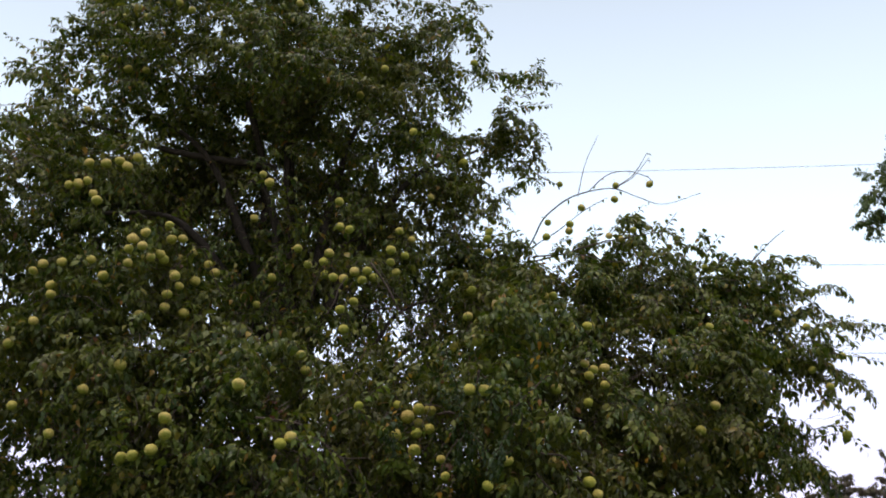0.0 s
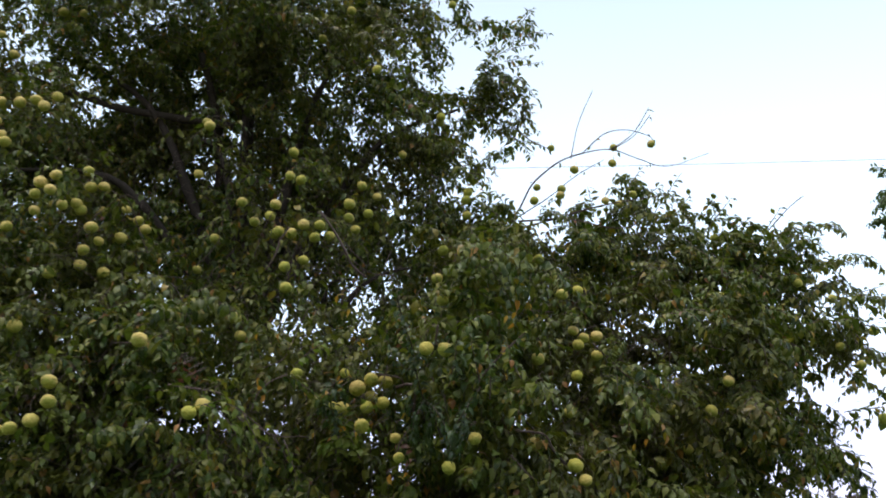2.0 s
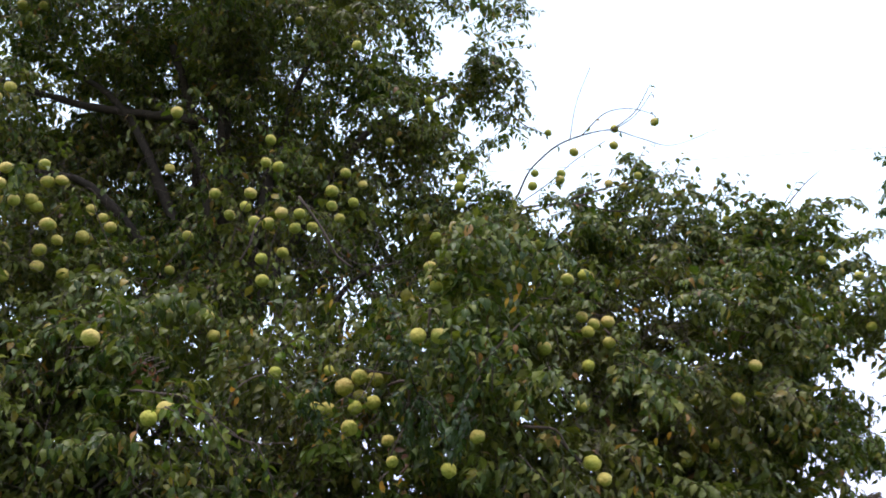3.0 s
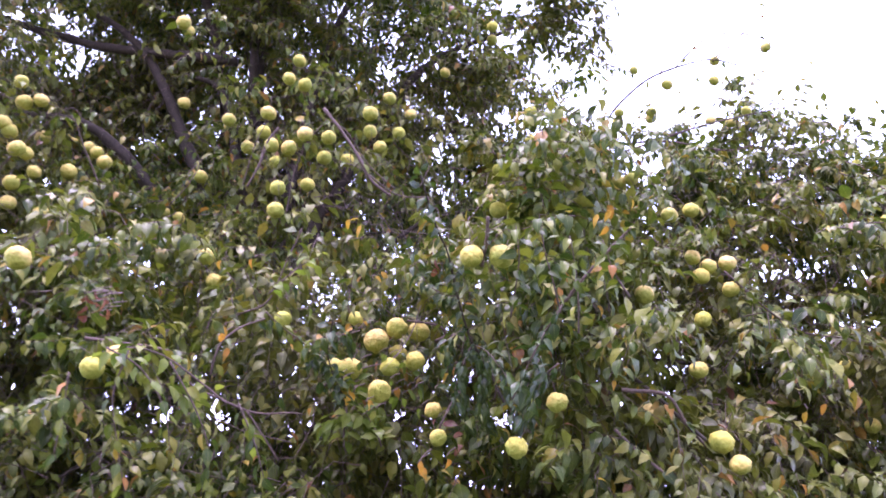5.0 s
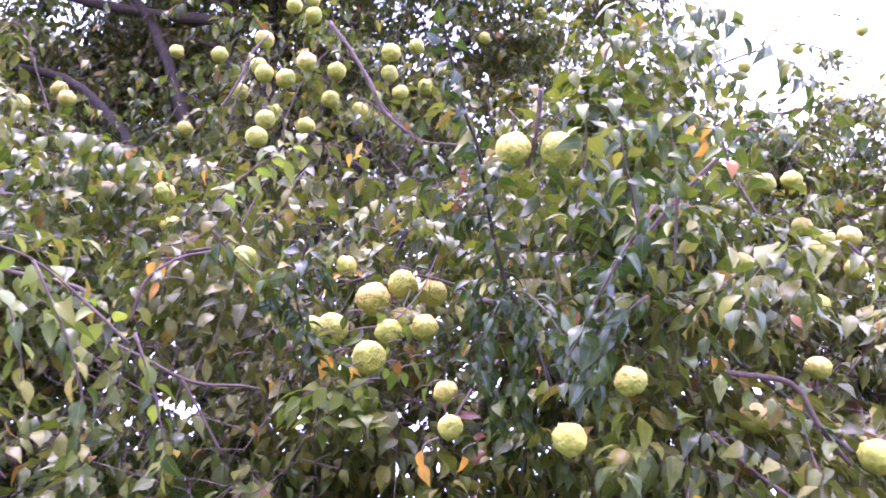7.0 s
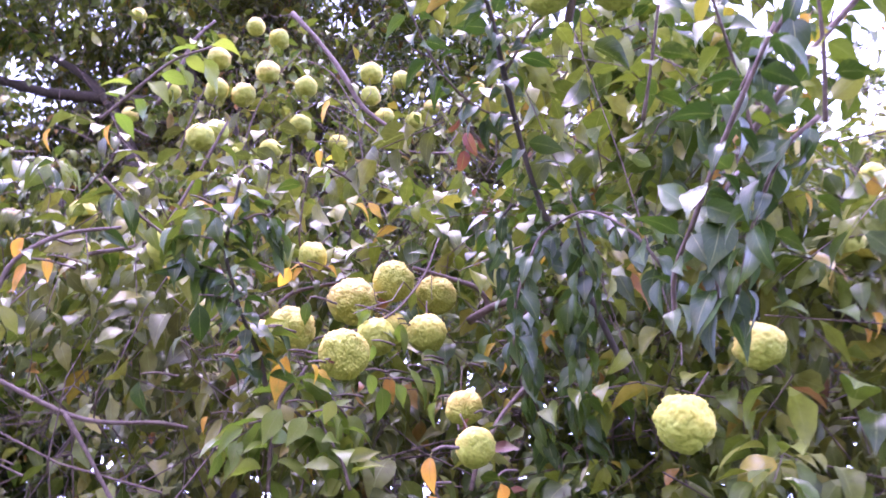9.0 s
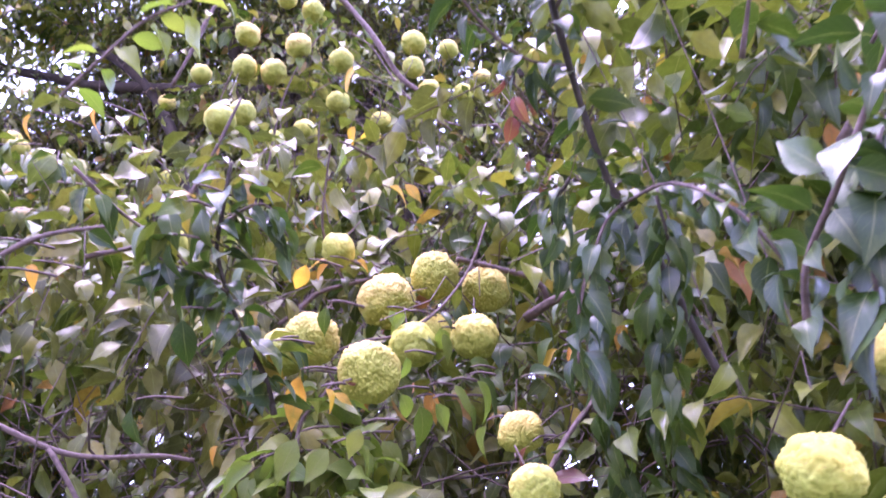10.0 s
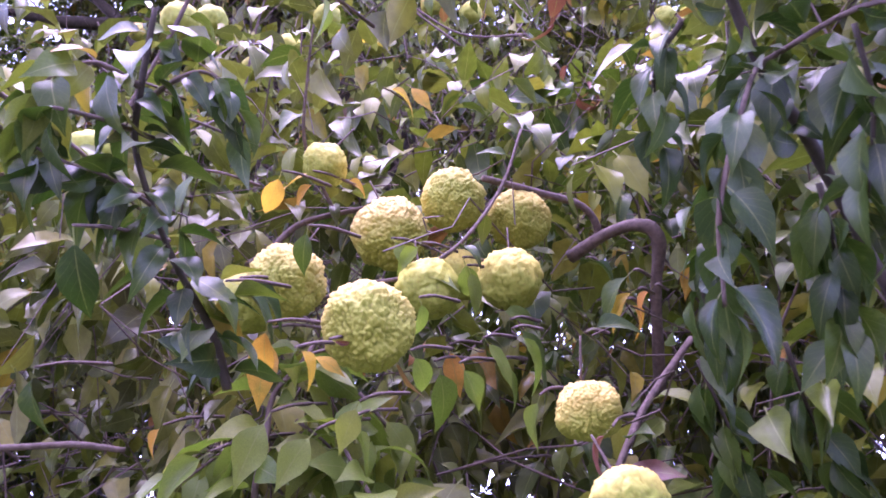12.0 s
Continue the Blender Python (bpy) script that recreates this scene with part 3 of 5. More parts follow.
def all_clear(s, e):
    """Round the bare bent bough behind the cluster, too, few shoots hang."""
    ok = clear_of_walk(s, e) & free_and_open(s, e)
    for p in (s, (s + e) / 2, e, e - np.array([0, 0, 0.1])):
        ok &= off_line(p, (0.27, 7.95, 3.15), (0.42, 7.95, 3.12)) > 0.15
        ok &= off_line(p, (0.36, 7.7, 2.98), (0.38, 7.95, 3.12)) > 0.08
        ok &= off_line(p, (0.52, 7.25, 2.42), (0.50, 7.65, 2.55)) > 0.17
    return ok


wood("trunk", [(-0.9, 11.3, -0.1), (-0.95, 11.25, 1.2), (-1.2, 11.0, 2.6), (-1.4, 10.9, 4.2)], 0.24, 0.15, sides=14)
for end in [(-2.0, 10.9, 8.9), (-3.6, 10.4, 7.6), (-0.5, 10.7, 8.0), (0.9, 10.9, 7.3), (-2.2, 10.6, 6.7), (-4.0, 9.8, 5.8), (-2.0, 11.1, 10.2)]:
    e = Vector(end)
    wood("limb", [(-1.4, 10.9, 4.1), Vector((-1.4, 10.9, 5.0)).lerp(e, 0.3), e * 0.6 + Vector((-1.3, 10.9, 6.2)) * 0.4, e], 0.085, 0.015)
for end in [(-1.8, 8.6, 2.6), (-3.4, 8.8, 2.8), (0.4, 8.8, 2.4), (1.9, 9.1, 3.3), (3.2, 9.5, 3.5), (4.4, 10.0, 3.5), (1.4, 9.9, 4.6), (2.6, 10.3, 4.7), (-1.7, 9.2, 4.2), (-3.0, 9.2, 4.3)]:
    e = Vector(end)
    s = Vector((-1.2, 11.0, 2.8))
    m = s.lerp(e, 0.5) + Vector((0, 0.2, 0.8))
    wood("limb", [s, s.lerp(m, 0.5) + Vector((0, 0.1, 0.25)), m, e], 0.06, 0.01)

# dark limbs in the hollow of the crown
wood("limb", [(-1.75, 10.73, 6.90), (-2.24, 10.68, 6.95), (-2.94, 10.61, 7.03), (-3.52, 10.52, 7.16), (-4.22, 10.39, 7.36)], 0.055, 0.03)
wood("limb", [(-1.98, 11.38, 5.91), (-1.93, 11.09, 6.57), (-2.00, 10.81, 7.17), (-2.17, 10.53, 7.78)], 0.07, 0.04)
wood("limb", [(-0.99, 11.02, 5.86), (-0.57, 10.96, 6.05), (-0.04, 10.92, 6.19), (0.54, 10.97, 6.13)], 0.035, 0.012)
wood("limb", [(-0.44, 10.41, 4.36), (-0.16, 10.26, 4.73), (0.12, 10.20, 4.89), (0.53, 10.18, 4.97)], 0.03, 0.012)
wood("limb", [(-0.56, 10.50, 4.64), (-0.46, 10.41, 4.85), (-0.18, 10.40, 4.89)], 0.018, 0.008)


# leaves of their own on the branches that the walk passes close to
def single_leaf(seed, mat=LEAF, dry=0.0):
    g = np.random.default_rng(seed)
    one = np.ones(1)
    c = leaf_shapes(FINE, np.zeros((1, 3)), np.array([[0, 1.0, 0]]), np.array([[0, 0, 1.0]]), one, one * g.uniform(0.36, 0.48), one * (g.uniform(0.12, 0.75) + dry * 0.6),
                    one * (g.uniform(0.5, 1.9) + dry * 1.3), one * g.uniform(0, 6))
    return leaves_mesh("leaf", FINE, c, mat)


SINGLE = [single_leaf(40 + k) for k in range(10)]
TURNED = [single_leaf(60 + k, ORANGE_LEAF) for k in range(3)]
DRIED = [single_leaf(70 + k, RED_LEAF, 1.0) for k in range(3)]
SHADED = [single_leaf(90 + k, SHADED_LEAF) for k in range(4)]
FRESH = [single_leaf(80 + k, FRESH_LEAF) for k in range(4)]
brnd = random.Random(11)


def hang_leaf(base, along, up, size, parent, kinds=None, label=""):
    ob = tagged(new("leaf", brnd.choice(kinds or SINGLE)), label)
    y = Vector(along).normalized()
    x = y.cross(Vector(up)).normalized()
    z = x.cross(y)
    ob.parent = parent
    ob.matrix_basis = Matrix.Translation(Vector(base) - ORIGIN) @ Matrix((x, y, z)).transposed().to_4x4() @ Matrix.Scale(size, 4)
    return ob


def leafy_branch(points, r0, r1, leaves=0, size=0.11, first=0.05, mat=TWIG, sides=7, spread=1.0, kinds=None):
    """A branch through a few points with single leaves in turn along it."""
    ob = wood("branch", points, r0, r1, mat, sides, 0.3)
    path = smooth_path(points, 12)
    n = len(path)
    for k in range(leaves):
        u = first + (1 - first) * (k + 0.5) / leaves
        i = min(int(u * (n - 1)), n - 2)
        p = path[i].lerp(path[i + 1], u * (n - 1) - i)
        d = (path[i + 1] - path[i]).normalized()
        a = k * 2.4 + brnd.uniform(-0.5, 0.5)
        s = d.orthogonal().normalized()
        out = s * math.cos(a) + d.cross(s) * math.sin(a)
        along = out * 0.9 * spread + d * 0.45 + Vector((0, 0, -0.38)) + Vector([brnd.gauss(0, 0.22) for _ in range(3)])
        up = Vector((0, -0.35, 0.7)) + out * 0.7 + Vector([brnd.gauss(0, 0.35) for _ in range(3)])
        hang_leaf(p, along, up, size * brnd.uniform(0.7, 1.1), ob, kinds)
    return ob


leafy_branch([(-0.06, 7.81, 2.93), (0.00, 7.81, 2.95), (0.06, 7.83, 2.97), (0.12, 7.84, 3.01), (0.16, 7.87, 3.08), (0.20, 7.89, 3.17), (0.23, 7.90, 3.28)], 0.0035, 0.0025, 5, 0.09)  # twig across the fruit cluster
leafy_branch([(0.16, 7.94, 3.22), (0.25, 8.01, 3.23), (0.32, 8.05, 3.22), (0.34, 8.10, 3.19), (0.29, 8.13, 3.17)], 0.006, 0.008)  # bent bough behind the cluster
leafy_branch([(0.29, 8.13, 3.17), (0.36, 8.08, 3.18), (0.41, 8.05, 3.17), (0.44, 8.07, 3.15), (0.43, 8.15, 3.09), (0.43, 8.32, 2.98)], 0.012, 0.012)  # thick bough behind the cluster
leafy_branch([(-0.23, 7.93, 3.08), (-0.19, 7.93, 3.11), (-0.15, 7.94, 3.16), (-0.09, 7.96, 3.19), (-0.05, 8.02, 3.24)], 0.006, 0.005)  # grey bough beside the cluster
leafy_branch([(-0.09, 7.96, 3.18), (-0.11, 7.92, 3.22), (-0.12, 7.84, 3.26), (-0.10, 7.77, 3.34), (-0.08, 7.72, 3.39)], 0.004, 0.002, 8, 0.09)  # upright twig over the small fruit
leafy_branch([(-0.80, 7.59, 2.85), (-0.76, 7.63, 2.81), (-0.68, 7.66, 2.78), (-0.55, 7.73, 2.73), (-0.47, 7.76, 2.72), (-0.37, 7.79, 2.73), (-0.31, 7.82, 2.73)], 0.006, 0.004)  # pink bough on the open side
leafy_branch([(-0.55, 7.73, 2.73), (-0.48, 7.77, 2.63), (-0.41, 7.83, 2.52)], 0.005, 0.004)  # its fork
leafy_branch([(-1.24, 7.48, 3.01), (-1.11, 7.55, 3.01), (-0.92, 7.61, 2.99), (-0.84, 7.64, 2.95)], 0.008, 0.007, 13, 0.095)  # its upper arm
leafy_branch([(-0.11, 7.81, 2.57), (-0.11, 7.79, 2.66), (-0.10, 7.78, 2.71), (-0.10, 7.79, 2.78), (-0.07, 7.80, 2.83), (-0.06, 7.82, 2.87)], 0.005, 0.003, 30, 0.115, kinds=FRESH)  # leafy shoot under the cluster
leafy_branch([(0.06, 7.81, 2.57), (0.04, 7.80, 2.63), (0.00, 7.80, 2.70), (-0.02, 7.81, 2.74)], 0.004, 0.002, 24, 0.115, kinds=FRESH)  # shoot below it
leafy_branch([(0.30, 7.93, 2.61), (0.32, 7.92, 2.68), (0.35, 7.94, 2.75), (0.38, 7.96, 2.81), (0.46, 8.01, 2.93)], 0.005, 0.006, 10, 0.1)  # twig that carries the low fruit
leafy_branch([(0.62, 7.61, 2.70), (0.54, 7.50, 2.86), (0.49, 7.43, 2.92), (0.45, 7.34, 3.03), (0.42, 7.24, 3.15), (0.40, 7.16, 3.23), (0.36, 7.07, 3.30), (0.33, 6.99, 3.39), (0.30, 6.90, 3.48)], 0.0065, 0.004, 73, 0.084, mat=BARK, kinds=SHADED)  # dark leading shoot
leafy_branch([(0.44, 7.30, 3.09), (0.37, 7.27, 3.09), (0.30, 7.20, 3.13), (0.24, 7.09, 3.22)], 0.003, 0.002, 26, 0.082, kinds=SHADED)  # side shoot of it
leafy_branch([(0.42, 7.24, 3.15), (0.48, 7.16, 3.19), (0.56, 7.09, 3.22), (0.64, 7.01, 3.26)], 0.003, 0.002, 26, 0.082, kinds=SHADED)  # side shoot of it
leafy_branch([(0.49, 7.43, 2.92), (0.55, 7.29, 2.84), (0.61, 7.23, 2.74), (0.65, 7.22, 2.65)], 0.003, 0.002, 22, 0.082, kinds=SHADED)  # drooping side shoot of it
leafy_branch([(0.49, 7.43, 2.92), (0.46, 7.37, 2.84), (0.42, 7.38, 2.73), (0.41, 7.39, 2.64)], 0.003, 0.002, 26, 0.082, kinds=SHADED)  # drooping side shoot of it
leafy_branch([(0.76, 7.12, 2.76), (0.72, 7.06, 2.68), (0.69, 7.07, 2.59), (0.68, 7.09, 2.50)], 0.003, 0.002, 21, 0.112, kinds=SHADED)  # pale drooping shoot
leafy_branch([(-0.08, 7.60, 2.70), (-0.09, 7.57, 2.75), (-0.11, 7.50, 2.80), (-0.12, 7.45, 2.84), (-0.13, 7.41, 2.89), (-0.12, 7.38, 2.94), (-0.10, 7.34, 3.01)], 0.005, 0.003, 46, 0.086, mat=BARK, kinds=SHADED)  # dark shoot beside the walk's end
leafy_branch([(-0.12, 7.45, 2.84), (-0.15, 7.41, 2.85), (-0.18, 7.38, 2.85), (-0.20, 7.35, 2.85)], 0.003, 0.0015, 18, 0.086, kinds=SHADED)  # side shoot of it
leafy_branch([(-0.12, 7.38, 2.94), (-0.15, 7.34, 2.94), (-0.18, 7.32, 2.90), (-0.20, 7.34, 2.87)], 0.003, 0.0015, 18, 0.086)  # side shoot of it
leafy_branch([(-0.13, 7.39, 2.92), (-0.08, 7.39, 2.96), (-0.05, 7.40, 2.96), (-0.03, 7.44, 2.93)], 0.003, 0.0015, 16, 0.082, kinds=SHADED)  # side shoot of it
leafy_branch([(-0.12, 7.51, 2.80), (-0.09, 7.54, 2.80), (-0.08, 7.57, 2.79)], 0.003, 0.0015, 10, 0.082)  # side shoot of it
leafy_branch([(0.64, 7.18, 2.53), (0.64, 7.12, 2.58), (0.66, 7.05, 2.61), (0.68, 6.98, 2.64), (0.72, 6.90, 2.70), (0.76, 6.84, 2.76)], 0.004, 0.003, 25, 0.082, kinds=SHADED)  # near pale shoot
leafy_branch([(0.81, 6.92, 2.67), (0.76, 6.94, 2.63), (0.72, 6.99, 2.56), (0.70, 7.06, 2.50)], 0.004, 0.002, 21, 0.082, kinds=SHADED)  # drooping shoot
leafy_branch([(0.83, 6.84, 2.86), (0.78, 6.89, 2.80), (0.75, 6.92, 2.77), (0.71, 6.98, 2.73)], 0.004, 0.002, 16, 0.086, kinds=SHADED)  # shoot above
leafy_branch([(-0.68, 7.56, 2.85), (-0.65, 7.52, 2.93), (-0.62, 7.51, 2.99), (-0.55, 7.53, 3.06), (-0.46, 7.59, 3.12)], 0.006, 0.004, 5, 0.1)  # twig on the open side
leafy_branch([(0.54, 7.13, 3.15), (0.56, 7.06, 3.23), (0.57, 6.98, 3.30)], 0.008, 0.007)  # bare grey stub
leafy_branch([(1.06, 7.88, 3.03), (1.16, 7.81, 2.91), (1.30, 7.72, 2.75), (1.40, 7.68, 2.62), (1.47, 7.63, 2.53)], 0.011, 0.007, 10, 0.11, mat=BARK)  # bough to the low pair of fruit
leafy_branch([(1.10, 7.70, 2.60), (1.19, 7.67, 2.49), (1.28, 7.61, 2.39)], 0.007, 0.005, 6, 0.11)  # short bough
leafy_branch([(-0.37, 8.21, 4.66), (-0.25, 8.24, 4.50), (-0.15, 8.27, 4.33), (-0.08, 8.31, 4.21), (0.02, 8.36, 4.14)], 0.012, 0.008, 5, 0.1)  # pale bough in the upper cluster
leafy_branch([(-0.76, 8.12, 4.10), (-0.69, 8.07, 4.21), (-0.65, 8.05, 4.34), (-0.59, 8.05, 4.44)], 0.008, 0.005, 4, 0.1)  # upper cluster twig
leafy_branch([(-0.66, 7.82, 3.23), (-0.53, 7.88, 3.32), (-0.45, 7.88, 3.53), (-0.37, 7.83, 3.69)], 0.006, 0.004, 10, 0.11)  # pink bough high on the open side
leafy_branch([(0.82, 7.43, 3.00), (0.89, 7.37, 3.08), (0.99, 7.29, 3.18), (1.08, 7.24, 3.26), (1.17, 7.18, 3.33)], 0.008, 0.005, 18, 0.086)  # grey bough over the right hand fruit
leafy_branch([(1.51, 11.11, 5.89), (1.64, 11.02, 6.06), (1.79, 10.99, 6.35), (2.07, 10.84, 6.56), (2.36, 10.75, 6.65), (2.68, 10.66, 6.66), (3.00, 10.64, 6.53), (3.31, 10.60, 6.42), (3.75, 10.41, 6.50)], 0.013, 0.003, 7, 0.1, mat=BARK)  # arching fruit bough
leafy_branch([(2.36, 10.75, 6.65), (2.60, 10.60, 6.83), (2.85, 10.53, 6.85), (3.10, 10.50, 6.76), (3.15, 10.52, 6.70)], 0.006, 0.004, 5, 0.09, mat=BARK)  # its upper arm
leafy_branch([(2.23, 10.80, 6.60), (2.31, 10.59, 6.98), (2.46, 10.39, 7.30)], 0.006, 0.003)  # bare whip
leafy_branch([(1.56, 11.18, 5.96), (1.97, 11.03, 6.19), (2.29, 10.87, 6.41), (2.61, 10.73, 6.56)], 0.007, 0.004, 6, 0.1, mat=BARK)  # lower arm
leafy_branch([(1.57, 11.23, 7.33), (1.81, 11.29, 7.13), (1.97, 11.30, 7.05), (2.09, 11.31, 6.99)], 0.008, 0.005, 8, 0.1)  # whip to the outermost fruit of the crown
leafy_branch([(2.68, 10.66, 6.66), (2.92, 10.53, 6.80), (3.09, 10.36, 7.05)], 0.006, 0.004, 1, 0.09, first=0.9)  # whip with one leaf
leafy_branch([(4.46, 10.91, 5.70), (4.67, 10.71, 5.93), (4.84, 10.56, 6.06)], 0.008, 0.005)  # bare whip
leafy_branch([(2.71, 10.76, 6.71), (2.95, 10.63, 6.82), (3.13, 10.46, 7.02)], 0.006, 0.004, 1, 0.09, first=0.9)  # whip with one leaf
leafy_branch([(-0.40, 7.37, 3.07), (-0.34, 7.43, 3.02), (-0.26, 7.49, 2.97), (-0.20, 7.56, 2.92)], 0.004, 0.002, 23, 0.095)  # shoot over the side fruit
leafy_branch([(0.65, 7.19, 2.95), (0.67, 7.11, 3.03), (0.69, 7.03, 3.14), (0.68, 6.95, 3.24)], 0.004, 0.002, 18, 0.095)  # sky shoot
leafy_branch([(0.91, 7.12, 2.85), (0.91, 7.03, 2.95), (0.90, 6.95, 3.06), (0.88, 6.88, 3.16)], 0.004, 0.002, 18, 0.095)  # sky shoot
leafy_branch([(0.86, 7.29, 3.00), (0.83, 7.20, 3.11), (0.80, 7.13, 3.21), (0.78, 7.04, 3.33)], 0.004, 0.002, 18, 0.095)  # sky shoot
leafy_branch([(1.11, 7.05, 2.97), (1.05, 7.00, 3.06), (1.01, 6.93, 3.16)], 0.004, 0.002, 13, 0.095)  # sky shoot
leafy_branch([(-0.46, 7.12, 2.60), (-0.55, 7.07, 2.67), (-0.67, 6.97, 2.75), (-0.77, 6.89, 2.76), (-0.86, 6.85, 2.73)], 0.005, 0.002, 18, 0.099, kinds=FRESH)  # pale shoot beside the side fruit
leafy_branch([(-0.36, 7.24, 3.10), (-0.29, 7.22, 3.16), (-0.22, 7.20, 3.21), (-0.15, 7.20, 3.24)], 0.004, 0.002, 12, 0.103, kinds=FRESH)  # pale shoot over the open side
leafy_branch([(-0.82, 6.79, 2.73), (-0.70, 6.83, 2.66), (-0.62, 6.89, 2.53), (-0.60, 6.96, 2.38)], 0.004, 0.002, 18, 0.088, kinds=FRESH[:2] + SINGLE)  # pale drooping shoot on the open side
leafy_branch([(-0.74, 6.80, 2.72), (-0.80, 6.86, 2.57), (-0.79, 6.94, 2.40), (-0.77, 7.01, 2.25)], 0.004, 0.002, 18, 0.088, kinds=FRESH[:2] + SINGLE)  # pale drooping shoot on the open side
leafy_branch([(-0.59, 6.82, 2.68), (-0.51, 6.90, 2.53), (-0.46, 6.97, 2.38), (-0.48, 7.02, 2.25)], 0.004, 0.002, 18, 0.088, kinds=FRESH[:2] + SINGLE)  # pale drooping shoot on the open side
leafy_branch([(-0.96, 6.82, 2.65), (-0.99, 6.89, 2.50), (-1.03, 6.95, 2.35)], 0.004, 0.002, 12, 0.088, kinds=FRESH[:2] + SINGLE)  # pale drooping shoot on the open side
leafy_branch([(-0.35, 6.90, 2.54), (-0.30, 6.96, 2.42), (-0.26, 7.03, 2.27)], 0.004, 0.002, 12, 0.088, kinds=FRESH[:2] + SINGLE)  # pale drooping shoot on the open side
leafy_branch([(-0.99, 8.79, 4.48), (-0.91, 8.69, 4.71), (-0.80, 8.61, 4.89)], 0.0045, 0.0022, 3, 0.09)  # bare twig among the upper fruit
leafy_branch([(-0.68, 8.71, 4.20), (-0.61, 8.59, 4.47), (-0.52, 8.52, 4.63), (-0.40, 8.47, 4.75)], 0.0045, 0.0022, 4, 0.09)  # bare twig among the upper fruit
leafy_branch([(0.00, 8.76, 4.40), (-0.17, 8.69, 4.55), (-0.30, 8.59, 4.74), (-0.44, 8.55, 4.81)], 0.0045, 0.0022, 4, 0.09)  # bare twig among the upper fruit
leafy_branch([(0.23, 8.62, 4.26), (0.02, 8.60, 4.28), (-0.18, 8.53, 4.42), (-0.32, 8.50, 4.47)], 0.0045, 0.0022, 4, 0.09)  # bare twig among the upper fruit
leafy_branch([(-2.50, 8.57, 4.54), (-2.29, 8.50, 4.73), (-2.06, 8.44, 4.89), (-1.95, 8.47, 4.82)], 0.0045, 0.0022, 4, 0.09)  # arching twig among the ripe fruit
leafy_branch([(-1.87, 8.65, 4.44), (-1.96, 8.55, 4.66), (-2.03, 8.46, 4.84), (-2.18, 8.42, 4.92)], 0.0045, 0.0022, 4, 0.09)  # arching twig among the ripe fruit
leafy_branch([(-1.54, 8.99, 4.46), (-1.42, 8.94, 4.57), (-1.33, 8.89, 4.71), (-1.37, 8.83, 4.83)], 0.0045, 0.0022, 4, 0.09)  # arching twig among the ripe fruit
leafy_branch([(1.49, 10.43, 5.51), (1.92, 10.40, 5.63), (2.36, 10.36, 5.76), (2.74, 10.34, 5.84), (3.17, 10.33, 5.92)], 0.012, 0.004, 16, 0.1)  # bough along the ridge
leafy_branch([(1.51, 10.21, 5.51), (2.07, 10.22, 5.55), (2.58, 10.28, 5.48), (3.00, 10.25, 5.59)], 0.011, 0.004, 14, 0.1)  # bough along the ridge
leafy_branch([(1.85, 8.34, 3.60), (2.21, 8.49, 3.32), (2.51, 8.53, 3.26), (2.72, 8.57, 3.20)], 0.006, 0.003, 26, 0.1)  # bough reaching out of the far side
leafy_branch([(1.13, 7.60, 2.75), (1.32, 7.62, 2.73), (1.40, 7.67, 2.62), (1.49, 7.72, 2.52)], 0.009, 0.006, 4, 0.1)  # bough over the low pair of fruit
leafy_branch([(0.42, 7.39, 2.95), (0.39, 7.41, 2.91), (0.39, 7.45, 2.85)], 0.003, 0.0015, 14, 0.08, mat=BARK, kinds=SHADED)  # dark hanging shoot close to the walk
leafy_branch([(0.53, 7.30, 2.83), (0.54, 7.34, 2.78), (0.53, 7.38, 2.72)], 0.003, 0.0015, 16, 0.08, mat=BARK, kinds=SHADED)  # dark hanging shoot close to the walk
leafy_branch([(0.46, 7.58, 2.85), (0.43, 7.61, 2.80), (0.44, 7.65, 2.74)], 0.003, 0.0015, 16, 0.08, mat=BARK, kinds=SHADED)  # dark hanging shoot close to the walk
leafy_branch([(0.52, 7.45, 2.79), (0.53, 7.49, 2.73), (0.53, 7.53, 2.67)], 0.003, 0.0015, 18, 0.08, mat=BARK, kinds=SHADED)  # dark hanging shoot close to the walk
leafy_branch([(0.51, 7.66, 2.74), (0.53, 7.71, 2.68), (0.56, 7.75, 2.62)], 0.003, 0.0015, 18, 0.08, mat=BARK, kinds=SHADED)  # dark hanging shoot close to the walk
leafy_branch([(0.43, 7.75, 2.77), (0.46, 7.80, 2.70), (0.48, 7.84, 2.65)], 0.003, 0.0015, 16, 0.08, mat=BARK, kinds=SHADED)  # dark hanging shoot close to the walk
leafy_branch([(-0.07, 7.80, 2.75), (-0.03, 7.83, 2.72), (0.00, 7.86, 2.67)], 0.003, 0.0015, 14, 0.105, kinds=FRESH)  # pale side shoot under the cluster
leafy_branch([(-0.11, 7.77, 2.73), (-0.16, 7.78, 2.70), (-0.22, 7.79, 2.66)], 0.003, 0.0015, 14, 0.105, kinds=FRESH)  # pale side shoot under the cluster
leafy_branch([(0.00, 7.84, 2.80), (0.04, 7.88, 2.75), (0.05, 7.91, 2.70)], 0.003, 0.0015, 12, 0.105, kinds=FRESH)  # pale side shoot under the cluster


# single leaves that stand out by their colour, each on a twig of its own
def lone_leaf(base, tip, kinds, label, up=(0.1, -0.8, 0.6)):
    base, tip = Vector(base), Vector(tip)
    d = tip - base
    stem = wood("branch", [base + Vector((0.03, 0.12, 0.06)), base + Vector((0.01, 0.05, 0.03)), base], 0.0028, 0.0018, TWIG, 5, 0.2, steps=3)
    return hang_leaf(base, d, Vector(up) + Vector([brnd.gauss(0, 0.8 if kinds is DRIED else 0.25) for _ in range(3)]), d.length, stem, kinds, label)


